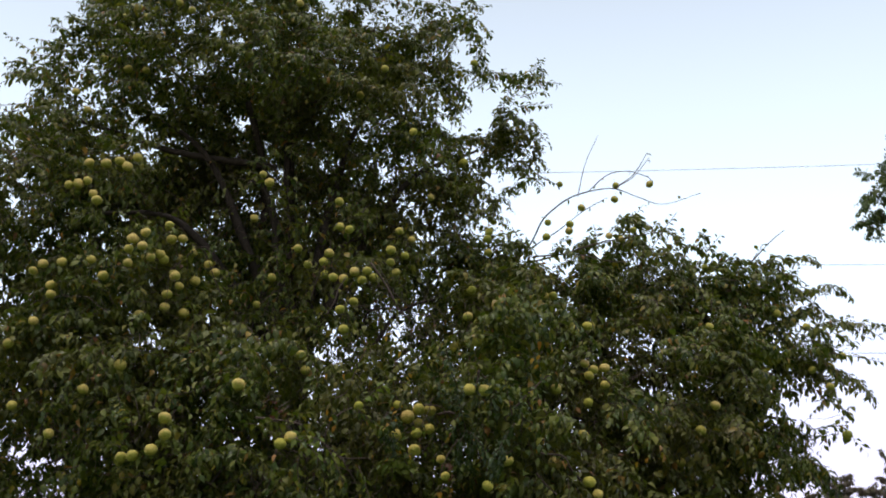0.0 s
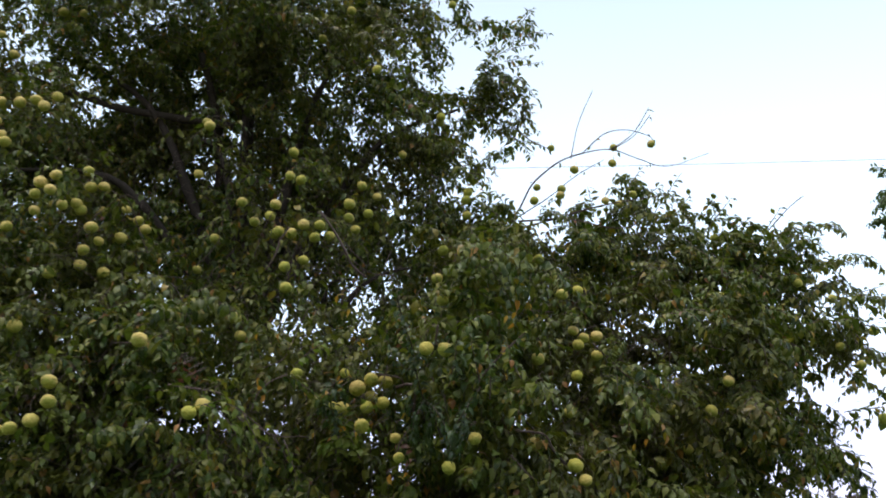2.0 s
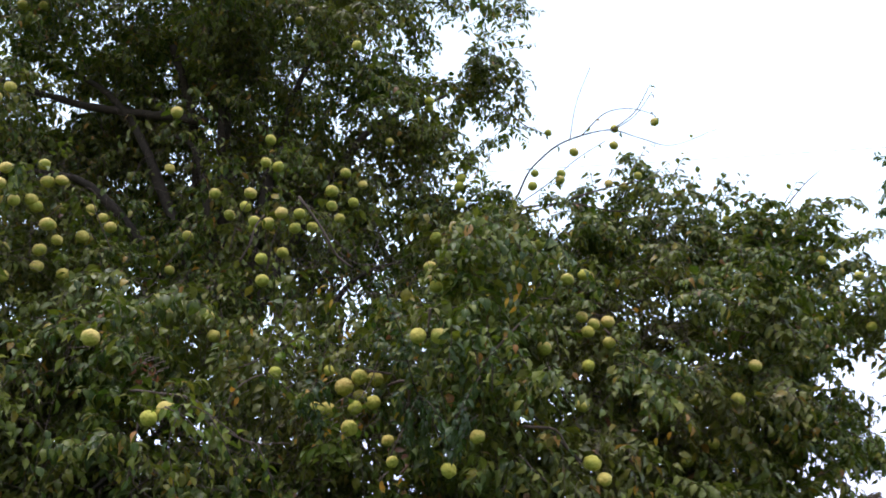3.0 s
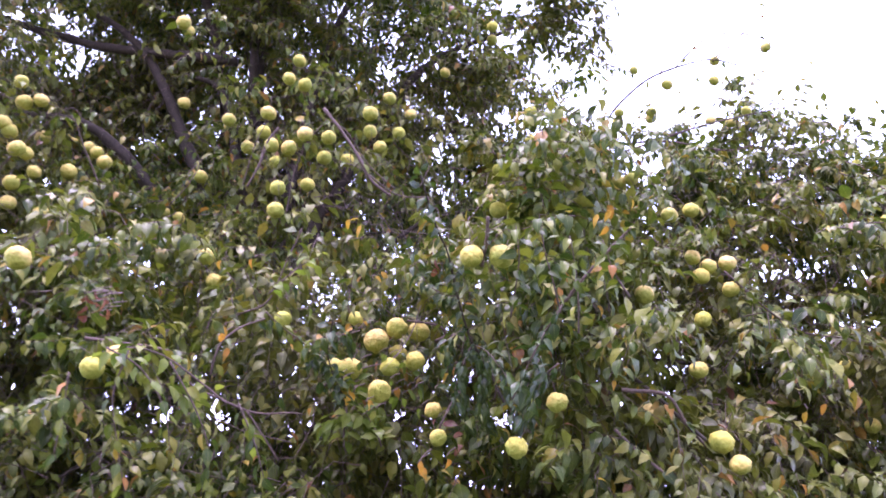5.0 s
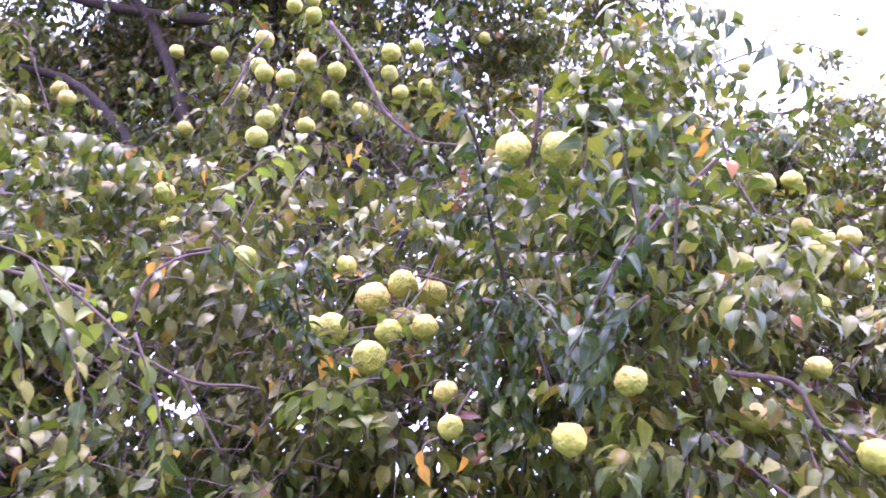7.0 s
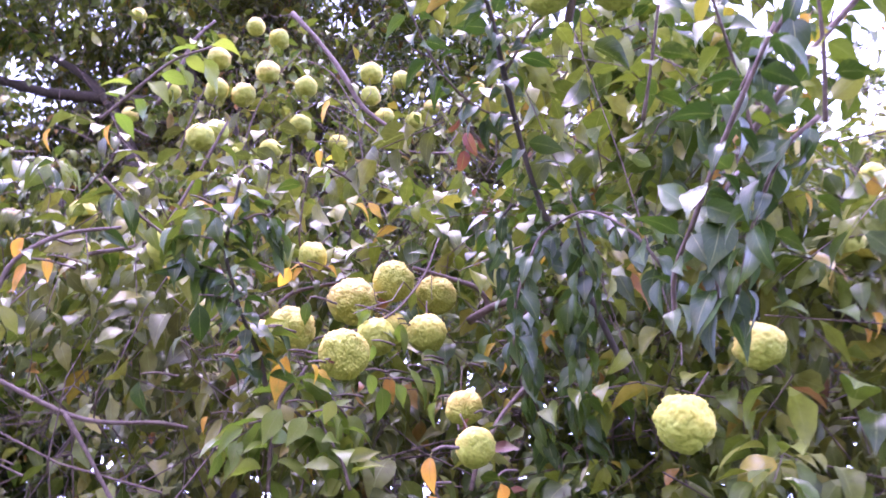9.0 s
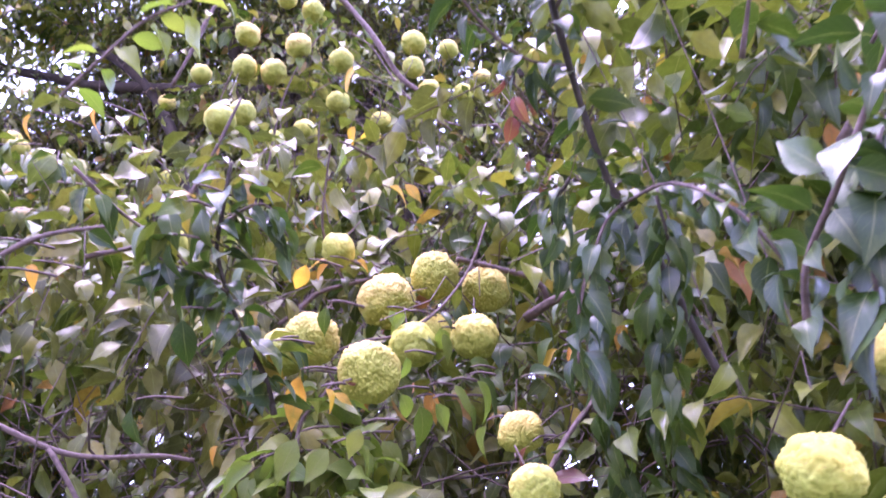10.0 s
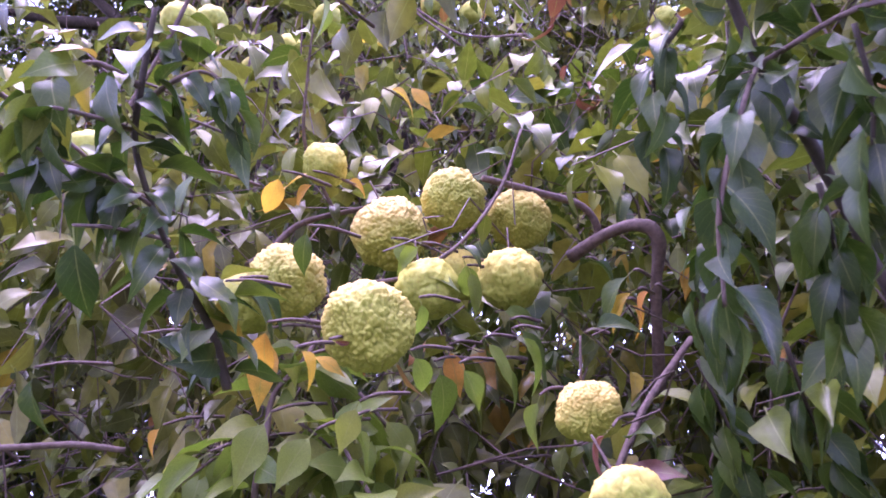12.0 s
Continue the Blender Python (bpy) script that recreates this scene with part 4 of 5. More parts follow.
lone_leaf((-0.072, 7.684, 2.821), (-0.098, 7.712, 2.721), TURNED, "orange-yellow turned leaf")
lone_leaf((0.016, 7.578, 2.725), (0.061, 7.589, 2.709), TURNED, "peach-coloured turned leaf")
lone_leaf((-0.102, 7.642, 2.870), (-0.020, 7.684, 2.835), SHADED, "glossy green leaf coloured dark as if in shade")
lone_leaf((-0.207, 7.631, 2.797), (-0.117, 7.680, 2.770), SHADED, "glossy green leaf coloured dark as if in shade")
lone_leaf((0.091, 7.793, 3.000), (0.045, 7.797, 2.959), FRESH, "pale yellow-green leaf")
lone_leaf((0.152, 7.812, 2.968), (0.173, 7.843, 2.903), FRESH, "pale yellow-green leaf")
lone_leaf((0.209, 7.814, 2.879), (0.297, 7.850, 2.792), SHADED, "glossy green leaf coloured dark as if in shade")
lone_leaf((0.186, 7.837, 2.830), (0.245, 7.854, 2.781), FRESH, "pale yellow-green leaf")
lone_leaf((-0.060, 7.884, 3.200), (-0.007, 7.893, 3.192), TURNED, "orange-yellow turned leaf")
lone_leaf((-0.099, 7.867, 3.188), (-0.162, 7.858, 3.151), TURNED, "orange-yellow turned leaf")
lone_leaf((-0.024, 7.957, 3.468), (0.072, 7.977, 3.456), TURNED, "pink and orange turned leaf")
lone_leaf((0.375, 7.806, 2.934), (0.293, 7.827, 2.883), SHADED, "glossy green leaf coloured dark as if in shade")
lone_leaf((0.409, 7.911, 2.970), (0.350, 7.923, 2.934), TURNED, "orange-yellow turned leaf")
lone_leaf((0.324, 7.695, 2.673), (0.248, 7.702, 2.619), DRIED, "dry reddish brown leaf")
lone_leaf((0.108, 7.807, 2.822), (0.149, 7.847, 2.723), FRESH, "pale yellow-green leaf")
lone_leaf((-0.270, 7.835, 2.770), (-0.302, 7.823, 2.728), TURNED, "orange-yellow turned leaf")
lone_leaf((-0.146, 7.847, 2.741), (-0.184, 7.832, 2.709), TURNED, "peach-coloured turned leaf")
lone_leaf((-0.135, 7.704, 2.675), (-0.203, 7.681, 2.611), FRESH, "pale yellow-green leaf")
lone_leaf((-0.063, 7.694, 2.715), (-0.113, 7.698, 2.625), FRESH, "pale yellow-green leaf")
lone_leaf((0.018, 7.742, 2.722), (0.066, 7.775, 2.641), FRESH, "pale yellow-green leaf")
lone_leaf((-0.009, 7.701, 2.693), (-0.060, 7.698, 2.623), FRESH, "pale yellow-green leaf")
lone_leaf((0.542, 7.487, 2.783), (0.518, 7.528, 2.707), SHADED, "glossy green leaf coloured dark as if in shade")
lone_leaf((0.453, 7.591, 2.845), (0.420, 7.623, 2.783), SHADED, "glossy green leaf coloured dark as if in shade")
lone_leaf((0.469, 7.418, 2.970), (0.474, 7.469, 2.900), SHADED, "glossy green leaf coloured dark as if in shade")
lone_leaf((0.467, 7.479, 2.907), (0.450, 7.522, 2.839), SHADED, "glossy green leaf coloured dark as if in shade")
lone_leaf((-0.154, 7.309, 2.854), (-0.176, 7.343, 2.780), SHADED, "glossy green leaf coloured dark as if in shade")
lone_leaf((-0.154, 7.381, 2.773), (-0.152, 7.433, 2.676), SHADED, "glossy green leaf coloured dark as if in shade")
lone_leaf((0.038, 7.440, 3.128), (0.044, 7.485, 3.077), FRESH, "pale yellow-green leaf")
lone_leaf((-0.381, 7.689, 2.794), (-0.397, 7.709, 2.699), SHADED, "glossy green leaf coloured dark as if in shade")
lone_leaf((0.047, 7.552, 2.727), (0.079, 7.558, 2.713), DRIED, "dry reddish brown leaf")
lone_leaf((0.047, 7.794, 3.013), (0.078, 7.808, 2.965), FRESH, "pale yellow-green leaf")
lone_leaf((0.146, 7.809, 2.980), (0.162, 7.838, 2.907), FRESH, "pale yellow-green leaf")
lone_leaf((-0.090, 7.580, 2.827), (-0.002, 7.596, 2.790), SHADED, "glossy green leaf coloured dark as if in shade")
lone_leaf((-0.041, 7.597, 2.779), (-0.062, 7.620, 2.705), TURNED, "orange-yellow turned leaf")
lone_leaf((0.025, 7.515, 2.701), (0.067, 7.517, 2.672), TURNED, "orange-yellow turned leaf")
lone_leaf((0.109, 7.695, 2.853), (0.130, 7.713, 2.795), FRESH, "pale yellow-green leaf")
lone_leaf((0.217, 7.735, 2.822), (0.307, 7.769, 2.758), FRESH, "pale yellow-green leaf")
lone_leaf((0.176, 7.779, 2.836), (0.223, 7.801, 2.780), FRESH, "pale yellow-green leaf")
lone_leaf((0.305, 7.752, 2.818), (0.388, 7.723, 2.847), SHADED, "glossy green leaf coloured dark as if in shade")
lone_leaf((0.378, 7.822, 2.914), (0.310, 7.811, 2.877), TURNED, "orange-yellow turned leaf")
lone_leaf((0.180, 7.894, 2.937), (0.268, 7.885, 2.937), FRESH, "pale yellow-green leaf")
lone_leaf((0.317, 7.958, 3.057), (0.406, 7.973, 3.022), SHADED, "glossy green leaf coloured dark as if in shade")
lone_leaf((0.101, 7.684, 2.776), (0.142, 7.706, 2.720), FRESH, "pale yellow-green leaf")
lone_leaf((0.150, 7.747, 2.787), (0.183, 7.768, 2.729), FRESH, "pale yellow-green leaf")
lone_leaf((0.051, 7.662, 2.707), (0.023, 7.673, 2.648), FRESH, "pale yellow-green leaf")
lone_leaf((0.246, 7.738, 2.734), (0.220, 7.751, 2.673), FRESH, "pale yellow-green leaf")
lone_leaf((-0.074, 7.775, 3.135), (-0.133, 7.762, 3.104), TURNED, "orange-yellow turned leaf")
lone_leaf((-0.016, 7.624, 2.925), (-0.035, 7.642, 2.858), SHADED, "glossy green leaf coloured dark as if in shade")
lone_leaf((-0.178, 7.637, 3.043), (-0.238, 7.638, 2.991), SHADED, "glossy green leaf coloured dark as if in shade")
lone_leaf((-0.293, 7.729, 3.237), (-0.247, 7.769, 3.154), FRESH, "pale yellow-green leaf")
lone_leaf((-0.397, 7.754, 3.353), (-0.327, 7.791, 3.282), SHADED, "glossy green leaf coloured dark as if in shade")
lone_leaf((0.512, 8.060, 3.316), (0.453, 8.004, 3.347), TURNED, "orange-yellow turned leaf")
lone_leaf((0.291, 8.087, 3.755), (0.324, 8.136, 3.658), DRIED, "dry reddish brown leaf")
lone_leaf((0.487, 8.019, 3.369), (0.519, 8.051, 3.294), TURNED, "orange-yellow turned leaf")
lone_leaf((1.179, 7.900, 3.820), (1.237, 7.884, 3.710), TURNED, "orange-yellow turned leaf")
lone_leaf((0.867, 7.450, 3.189), (0.896, 7.434, 3.118), TURNED, "orange-yellow turned leaf")
lone_leaf((0.966, 7.440, 2.340), (1.026, 7.424, 2.363), TURNED, "orange-yellow turned leaf")
lone_leaf((-0.683, 7.690, 3.132), (-0.655, 7.674, 3.064), TURNED, "orange-yellow turned leaf")
lone_leaf((-0.214, 8.300, 3.947), (-0.142, 8.284, 4.017), TURNED, "orange-yellow turned leaf")
lone_leaf((0.283, 7.300, 2.412), (0.268, 7.284, 2.346), TURNED, "orange-yellow turned leaf")
lone_leaf((1.165, 7.600, 2.863), (1.140, 7.584, 2.821), TURNED, "orange-yellow turned leaf")
lone_leaf((-0.335, 7.600, 3.016), (-0.316, 7.584, 2.971), TURNED, "orange-yellow turned leaf")
lone_leaf((-1.122, 7.200, 3.113), (-1.116, 7.188, 3.037), DRIED, "dry reddish brown leaf")
lone_leaf((-1.078, 7.180, 3.098), (-1.053, 7.168, 3.025), DRIED, "dry reddish brown leaf")
lone_leaf((-1.055, 7.200, 3.099), (-1.015, 7.188, 3.035), DRIED, "dry reddish brown leaf")
lone_leaf((-1.128, 7.250, 3.147), (-1.075, 7.238, 3.103), DRIED, "dry reddish brown leaf")
lone_leaf((-1.135, 7.220, 3.076), (-1.099, 7.208, 3.013), DRIED, "dry reddish brown leaf")
lone_leaf((0.308, 7.900, 3.670), (0.303, 7.888, 3.572), DRIED, "dry reddish brown leaf")
lone_leaf((0.334, 7.920, 3.664), (0.358, 7.908, 3.583), DRIED, "dry reddish brown leaf")
lone_leaf((0.320, 7.900, 3.580), (0.296, 7.888, 3.512), DRIED, "dry reddish brown leaf")
lone_leaf((1.079, 7.452, 3.542), (1.038, 7.454, 3.470), TURNED, "orange-yellow turned leaf")
lone_leaf((1.150, 7.495, 3.576), (1.093, 7.491, 3.517), TURNED, "orange-yellow turned leaf")
lone_leaf((1.116, 7.475, 3.495), (1.099, 7.483, 3.414), TURNED, "orange-yellow turned leaf")
lone_leaf((2.072, 8.077, 2.764), (2.021, 8.076, 2.699), TURNED, "orange-yellow turned leaf")
lone_leaf((2.168, 8.068, 2.796), (2.106, 8.062, 2.740), TURNED, "orange-yellow turned leaf")
lone_leaf((1.845, 7.883, 2.439), (1.830, 7.891, 2.358), TURNED, "orange-yellow turned leaf")
lone_leaf((1.919, 7.908, 2.393), (1.981, 7.909, 2.337), TURNED, "orange-yellow turned leaf")
lone_leaf((1.175, 7.841, 2.939), (1.222, 7.847, 2.871), TURNED, "orange-yellow turned leaf")
lone_leaf((0.254, 7.476, 2.428), (0.297, 7.483, 2.357), TURNED, "orange-yellow turned leaf")
lone_leaf((-0.604, 7.487, 3.031), (-0.647, 7.489, 2.960), TURNED, "orange-yellow turned leaf")
lone_leaf((0.875, 7.595, 3.204), (0.881, 7.605, 3.122), TURNED, "orange-yellow turned leaf")
lone_leaf((-0.186, 8.200, 3.930), (-0.222, 8.204, 3.855), TURNED, "orange-yellow turned leaf")
lone_leaf((-0.521, 7.532, 3.407), (-0.568, 7.546, 3.340), TURNED, "orange-yellow turned leaf")
lone_leaf((-0.665, 7.528, 3.402), (-0.720, 7.538, 3.340), TURNED, "orange-yellow turned leaf")
lone_leaf((-0.050, 7.740, 3.666), (-0.091, 7.757, 3.596), TURNED, "orange-yellow turned leaf")
lone_leaf((1.054, 7.659, 3.173), (1.118, 7.667, 3.121), TURNED, "orange-yellow turned leaf")
lone_leaf((1.077, 7.564, 2.792), (1.131, 7.579, 2.731), TURNED, "orange-yellow turned leaf")
lone_leaf((0.906, 7.558, 3.301), (0.957, 7.575, 3.238), TURNED, "orange-yellow turned leaf")
lone_leaf((1.244, 7.559, 3.667), (1.294, 7.576, 3.603), TURNED, "orange-yellow turned leaf")
lone_leaf((-0.576, 7.481, 2.959), (-0.620, 7.497, 2.890), TURNED, "orange-yellow turned leaf")
lone_leaf((-0.083, 7.679, 3.062), (-0.110, 7.701, 2.986), TURNED, "orange-yellow turned leaf")
lone_leaf((0.372, 7.517, 2.464), (0.397, 7.541, 2.388), TURNED, "orange-yellow turned leaf")
lone_leaf((-1.026, 6.977, 3.018), (-0.981, 6.986, 2.931), DRIED, "dry reddish brown leaf")
lone_leaf((-0.993, 6.993, 2.987), (-0.929, 6.997, 2.913), DRIED, "dry reddish brown leaf")
lone_leaf((-0.959, 6.985, 3.007), (-0.892, 6.988, 2.936), DRIED, "dry reddish brown leaf")
lone_leaf((-1.006, 7.010, 2.946), (-1.076, 7.005, 2.878), DRIED, "dry reddish brown leaf")
lone_leaf((-0.972, 7.006, 2.960), (-0.951, 7.017, 2.866), DRIED, "dry reddish brown leaf")
lone_leaf((-0.942, 7.000, 2.976), (-0.909, 7.010, 2.885), DRIED, "dry reddish brown leaf")
lone_leaf((0.304, 7.660, 3.479), (0.305, 7.670, 3.392), DRIED, "dry reddish brown leaf")
lone_leaf((0.330, 7.679, 3.442), (0.278, 7.679, 3.371), DRIED, "dry reddish brown leaf")
lone_leaf((0.315, 7.695, 3.406), (0.311, 7.704, 3.318), DRIED, "dry reddish brown leaf")
lone_leaf((0.327, 8.233, 3.749), (0.271, 8.231, 3.694), DRIED, "dry reddish brown leaf")
lone_leaf((0.348, 8.258, 3.718), (0.407, 8.273, 3.668), DRIED, "dry reddish brown leaf")
lone_leaf((0.371, 8.276, 3.697), (0.421, 8.294, 3.640), DRIED, "dry reddish brown leaf")
lone_leaf((0.333, 8.273, 3.692), (0.339, 8.295, 3.617), DRIED, "dry reddish brown leaf")
lone_leaf((0.522, 8.288, 3.539), (0.491, 8.300, 3.468), TURNED, "orange-yellow turned leaf")
lone_leaf((0.006, 8.019, 3.529), (0.062, 8.035, 3.477), TURNED, "orange-yellow turned leaf")
lone_leaf((0.117, 7.868, 2.877), (0.126, 7.891, 2.802), TURNED, "orange-yellow turned leaf")
lone_leaf((0.371, 7.965, 2.981), (0.423, 7.982, 2.926), TURNED, "orange-yellow turned leaf")


# loose upright and outward sprays along the crown's outline
SPRAYS = [
    ((3.025, 10.429, 5.692), (3.312, 10.161, 6.121)),
    ((3.519, 10.379, 5.417), (3.831, 10.106, 5.825)),
    ((4.059, 10.360, 5.232), (4.330, 10.072, 5.700)),
    ((4.141, 10.162, 5.057), (4.524, 9.922, 5.266)),
    ((4.417, 9.902, 4.800), (4.698, 9.714, 4.970)),
    ((4.514, 9.624, 4.446), (4.922, 9.388, 4.558)),
    ((4.549, 9.251, 4.086), (4.977, 9.060, 3.968)),
    ((2.607, 10.611, 5.794), (2.957, 10.300, 6.308)),
    ((2.822, 10.440, 5.807), (3.118, 10.262, 6.030)),
    ((3.165, 10.334, 5.544), (3.386, 10.141, 5.847)),
    ((1.171, 11.407, 8.146), (2.034, 11.205, 8.282)),
    ((1.095, 11.400, 8.565), (1.561, 11.218, 8.769)),
    ((1.258, 11.425, 8.299), (1.905, 11.112, 8.663)),
    ((1.003, 11.440, 7.700), (1.662, 11.401, 7.630)),
    ((0.944, 11.321, 7.060), (1.307, 11.511, 6.565)),
]
SPRAYS += [
    ((1.213, 11.194, 7.265), (1.855, 11.222, 7.030)),
    ((0.508, 11.207, 9.295), (0.981, 11.040, 9.487)),
    ((-4.951, 10.458, 8.362), (-5.286, 10.195, 8.509)),
    ((-4.837, 10.509, 7.534), (-5.228, 10.526, 7.161)),
    ((-4.952, 10.394, 8.059), (-5.255, 10.233, 8.077)),
    ((0.903, 11.176, 7.782), (1.432, 11.387, 7.278)),
    ((0.419, 11.059, 9.682), (0.873, 10.988, 9.742)),
    ((4.305, 9.146, 3.602), (4.585, 9.056, 3.380)),
    ((4.195, 9.155, 3.250), (4.488, 9.009, 3.284)),
    ((3.998, 9.071, 2.951), (4.192, 8.999, 2.841)),
    ((2.393, 10.479, 5.701), (2.318, 10.359, 6.034)),
    ((3.710, 10.219, 5.362), (3.956, 10.064, 5.528)),
    ((4.453, 9.211, 3.982), (4.639, 9.194, 3.675)),
    ((1.497, 10.708, 5.814), (1.313, 10.620, 6.088)),
    ((0.242, 9.753, 5.491), (0.048, 9.851, 5.244)),
]
sp = np.array(SPRAYS)
s, w = sp[:, 0] - np.array(ORIGIN), sp[:, 1] - sp[:, 0]
l = np.linalg.norm(w, axis=1)
pos, along, up, size, (a, b, c) = dress(s, unit(w), l, LEAF_LONG * 1.1, 16, 0.05)
spray = new("foliage", leaves_mesh("foliage", MIDDLE, grow(MIDDLE, pos, along, up, size), LEAF))
spray.parent = tree
tagged(spray, kind="stuff")
stalks = new("twig", sticks_mesh("twig", np.concatenate([a, b]), np.concatenate([b, c]), np.full(2 * len(a), 0.006), np.full(2 * len(a), 0.003), TWIG))
stalks.parent = tree
tagged(stalks, kind="stuff")


def tangle(center, radii, count, r=0.0021):
    """Fine bare twigs criss-crossing inside the foliage."""
    c, q = np.array(center) - np.array(ORIGIN), np.array(radii)
    a = c + unit(rng.normal(size=(count, 3))) * rng.random((count, 1)) ** 0.4 * q
    d = unit(rng.normal(size=(count, 3)) + np.array([0, -0.2, 0.25]))
    l = (0.08 + 0.16 * rng.random(count))[:, None]
    b = a + d * l
    e = b + unit(d + rng.normal(size=d.shape) * 0.6) * l * 0.9
    f = e + unit(d + rng.normal(size=d.shape) * 0.9) * l * 0.7
    k = r * (0.6 + 1.2 * rng.random(count))
    ob = new("twig", sticks_mesh("twig", np.concatenate([a, b, e]), np.concatenate([b, e, f]), np.concatenate([k, k * 0.8, k * 0.6]), np.concatenate([k * 0.8, k * 0.6, k * 0.3]), TWIG))
    ob.parent = tree
    return tagged(ob, kind="stuff")


for c, q, k in [((-0.7, 8.3, 2.5), (0.9, 0.5, 0.6), 294), ((0.2, 8.7, 2.9), (1.0, 0.5, 0.8), 294), ((-0.4, 9.2, 3.9), (1.5, 0.6, 0.9), 294),
                ((1.6, 8.8, 3.2), (1.0, 0.7, 0.9), 224), ((-2.2, 8.5, 3.4), (1.4, 0.8, 1.2), 294), ((-1.5, 10.6, 6.8), (2.4, 0.9, 2.2), 489),
                ((2.6, 9.8, 4.3), (1.6, 0.9, 0.9), 244), ((0.2, 8.9, 4.2), (0.9, 0.4, 0.5), 70), ((-0.6, 8.5, 3.4), (0.8, 0.4, 0.5), 60)]:
    tangle(c, q, k * 2 // 3)


# ---- fruit ----
def fruit_mesh(name, subdivisions, seeds, seed, mat=RIND):
    """A knobbly ball, 1 across: domed cells between grooves, and a few broad furrows."""
    bm = bmesh.new()
    bmesh.ops.create_icosphere(bm, subdivisions=subdivisions, radius=0.5)
    g = np.random.default_rng(seed)
    k = np.arange(seeds) + 0.5
    phi, th = np.arccos(1 - 2 * k / seeds), math.pi * (1 + 5**0.5) * k
    s = unit(np.stack([np.cos(th) * np.sin(phi), np.sin(th) * np.sin(phi), np.cos(phi)], 1) + g.normal(size=(seeds, 3)) * 1.1 / seeds**0.5)
    co = unit(np.array([v.co for v in bm.verts]))
    dots = np.sort(co @ s.T, axis=1)[:, -2:]
    gap = np.clip((np.arccos(np.clip(dots[:, 0], -1, 1)) - np.arccos(np.clip(dots[:, 1], -1, 1))) * seeds**0.5 / 2.2, 0, 1)
    lift = g.uniform(0.55, 1.15, seeds)[np.argmax(co @ s.T, axis=1)]
    cell = gap**0.75 * lift
    off = g.random(3) * 20
    broad = np.array([noise.noise(Vector(c * 1.7 + off)) for c in co])
    fine = np.array([noise.noise(Vector(c * 9 + off)) for c in co])
    crease = np.array([abs(noise.noise(Vector(c * 3.1 - off))) for c in co])
    r = 0.5 * (0.92 + 0.07 * cell + (0.12 if subdivisions > 4 else 0.075) * broad - 0.06 * np.clip(1 - crease * 5.5, 0, 1) + 0.012 * fine)
    r *= 1 - 0.05 * co[:, 2] ** 2
    for v, c, q in zip(bm.verts, co, r):
        v.co = Vector(c) * q
    for f in bm.faces:
        f.smooth = True
    me = bpy.data.meshes.new(name)
    bm.to_mesh(me)
    bm.free()
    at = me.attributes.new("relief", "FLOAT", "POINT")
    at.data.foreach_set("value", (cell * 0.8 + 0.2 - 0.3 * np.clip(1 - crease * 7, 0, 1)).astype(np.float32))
    me.materials.append(mat)
    return me


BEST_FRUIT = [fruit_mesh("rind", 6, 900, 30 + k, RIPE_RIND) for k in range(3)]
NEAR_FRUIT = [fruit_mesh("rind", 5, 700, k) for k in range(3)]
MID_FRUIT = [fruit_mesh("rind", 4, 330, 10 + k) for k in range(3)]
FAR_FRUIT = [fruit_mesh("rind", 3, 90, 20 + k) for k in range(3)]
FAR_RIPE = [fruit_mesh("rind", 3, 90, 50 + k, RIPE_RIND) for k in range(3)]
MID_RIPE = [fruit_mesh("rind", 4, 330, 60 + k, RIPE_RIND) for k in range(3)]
RIPE = {id(FAR_FRUIT): FAR_RIPE, id(MID_FRUIT): MID_RIPE}
frnd = random.Random(3)


def fruit(x, y, z, across, meshes):
    """One fruit on its short stalk."""
    ob = new("osage_fruit")
    ob.location = (x, y, z)
    ob.rotation_euler = [frnd.uniform(-0.5, 0.5), frnd.uniform(-0.5, 0.5), frnd.uniform(0, 6.28)]
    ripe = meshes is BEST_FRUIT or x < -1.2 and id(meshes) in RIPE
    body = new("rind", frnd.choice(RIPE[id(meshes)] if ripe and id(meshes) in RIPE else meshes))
    body.parent = ob
    k = across * frnd.uniform(0.97, 1.03)
    body.scale = (k * frnd.uniform(0.96, 1.05), k, k * frnd.uniform(0.92, 1.02))
    bm = bmesh.new()
    tube(bm, [(0, 0, across * 0.44), (0.006, 0.002, across * 0.5 + 0.02), (0.012, 0.004, across * 0.5 + 0.045)], 0.0019, 0.0014, 6, 0.1, 3)
    part("stalk", bm, TWIG, ob, "short woody brown stalk")
    return tagged(ob, "round knobbly ripe yellow osage orange fruit hanging from a twig" if ripe else "round knobbly yellow-green osage orange fruit hanging from a twig", "fruit", "fruit on the tree")


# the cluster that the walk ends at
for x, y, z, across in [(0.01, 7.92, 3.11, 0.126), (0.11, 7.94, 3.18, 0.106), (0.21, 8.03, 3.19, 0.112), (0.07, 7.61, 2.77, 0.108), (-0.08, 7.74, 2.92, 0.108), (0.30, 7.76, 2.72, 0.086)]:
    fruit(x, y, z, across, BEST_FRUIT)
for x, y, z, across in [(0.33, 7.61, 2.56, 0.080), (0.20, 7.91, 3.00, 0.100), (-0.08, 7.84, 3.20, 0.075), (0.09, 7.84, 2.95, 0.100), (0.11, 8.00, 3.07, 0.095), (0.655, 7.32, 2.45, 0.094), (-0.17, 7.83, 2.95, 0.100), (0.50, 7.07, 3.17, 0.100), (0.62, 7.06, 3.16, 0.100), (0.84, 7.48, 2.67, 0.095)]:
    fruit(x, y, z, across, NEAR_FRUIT)
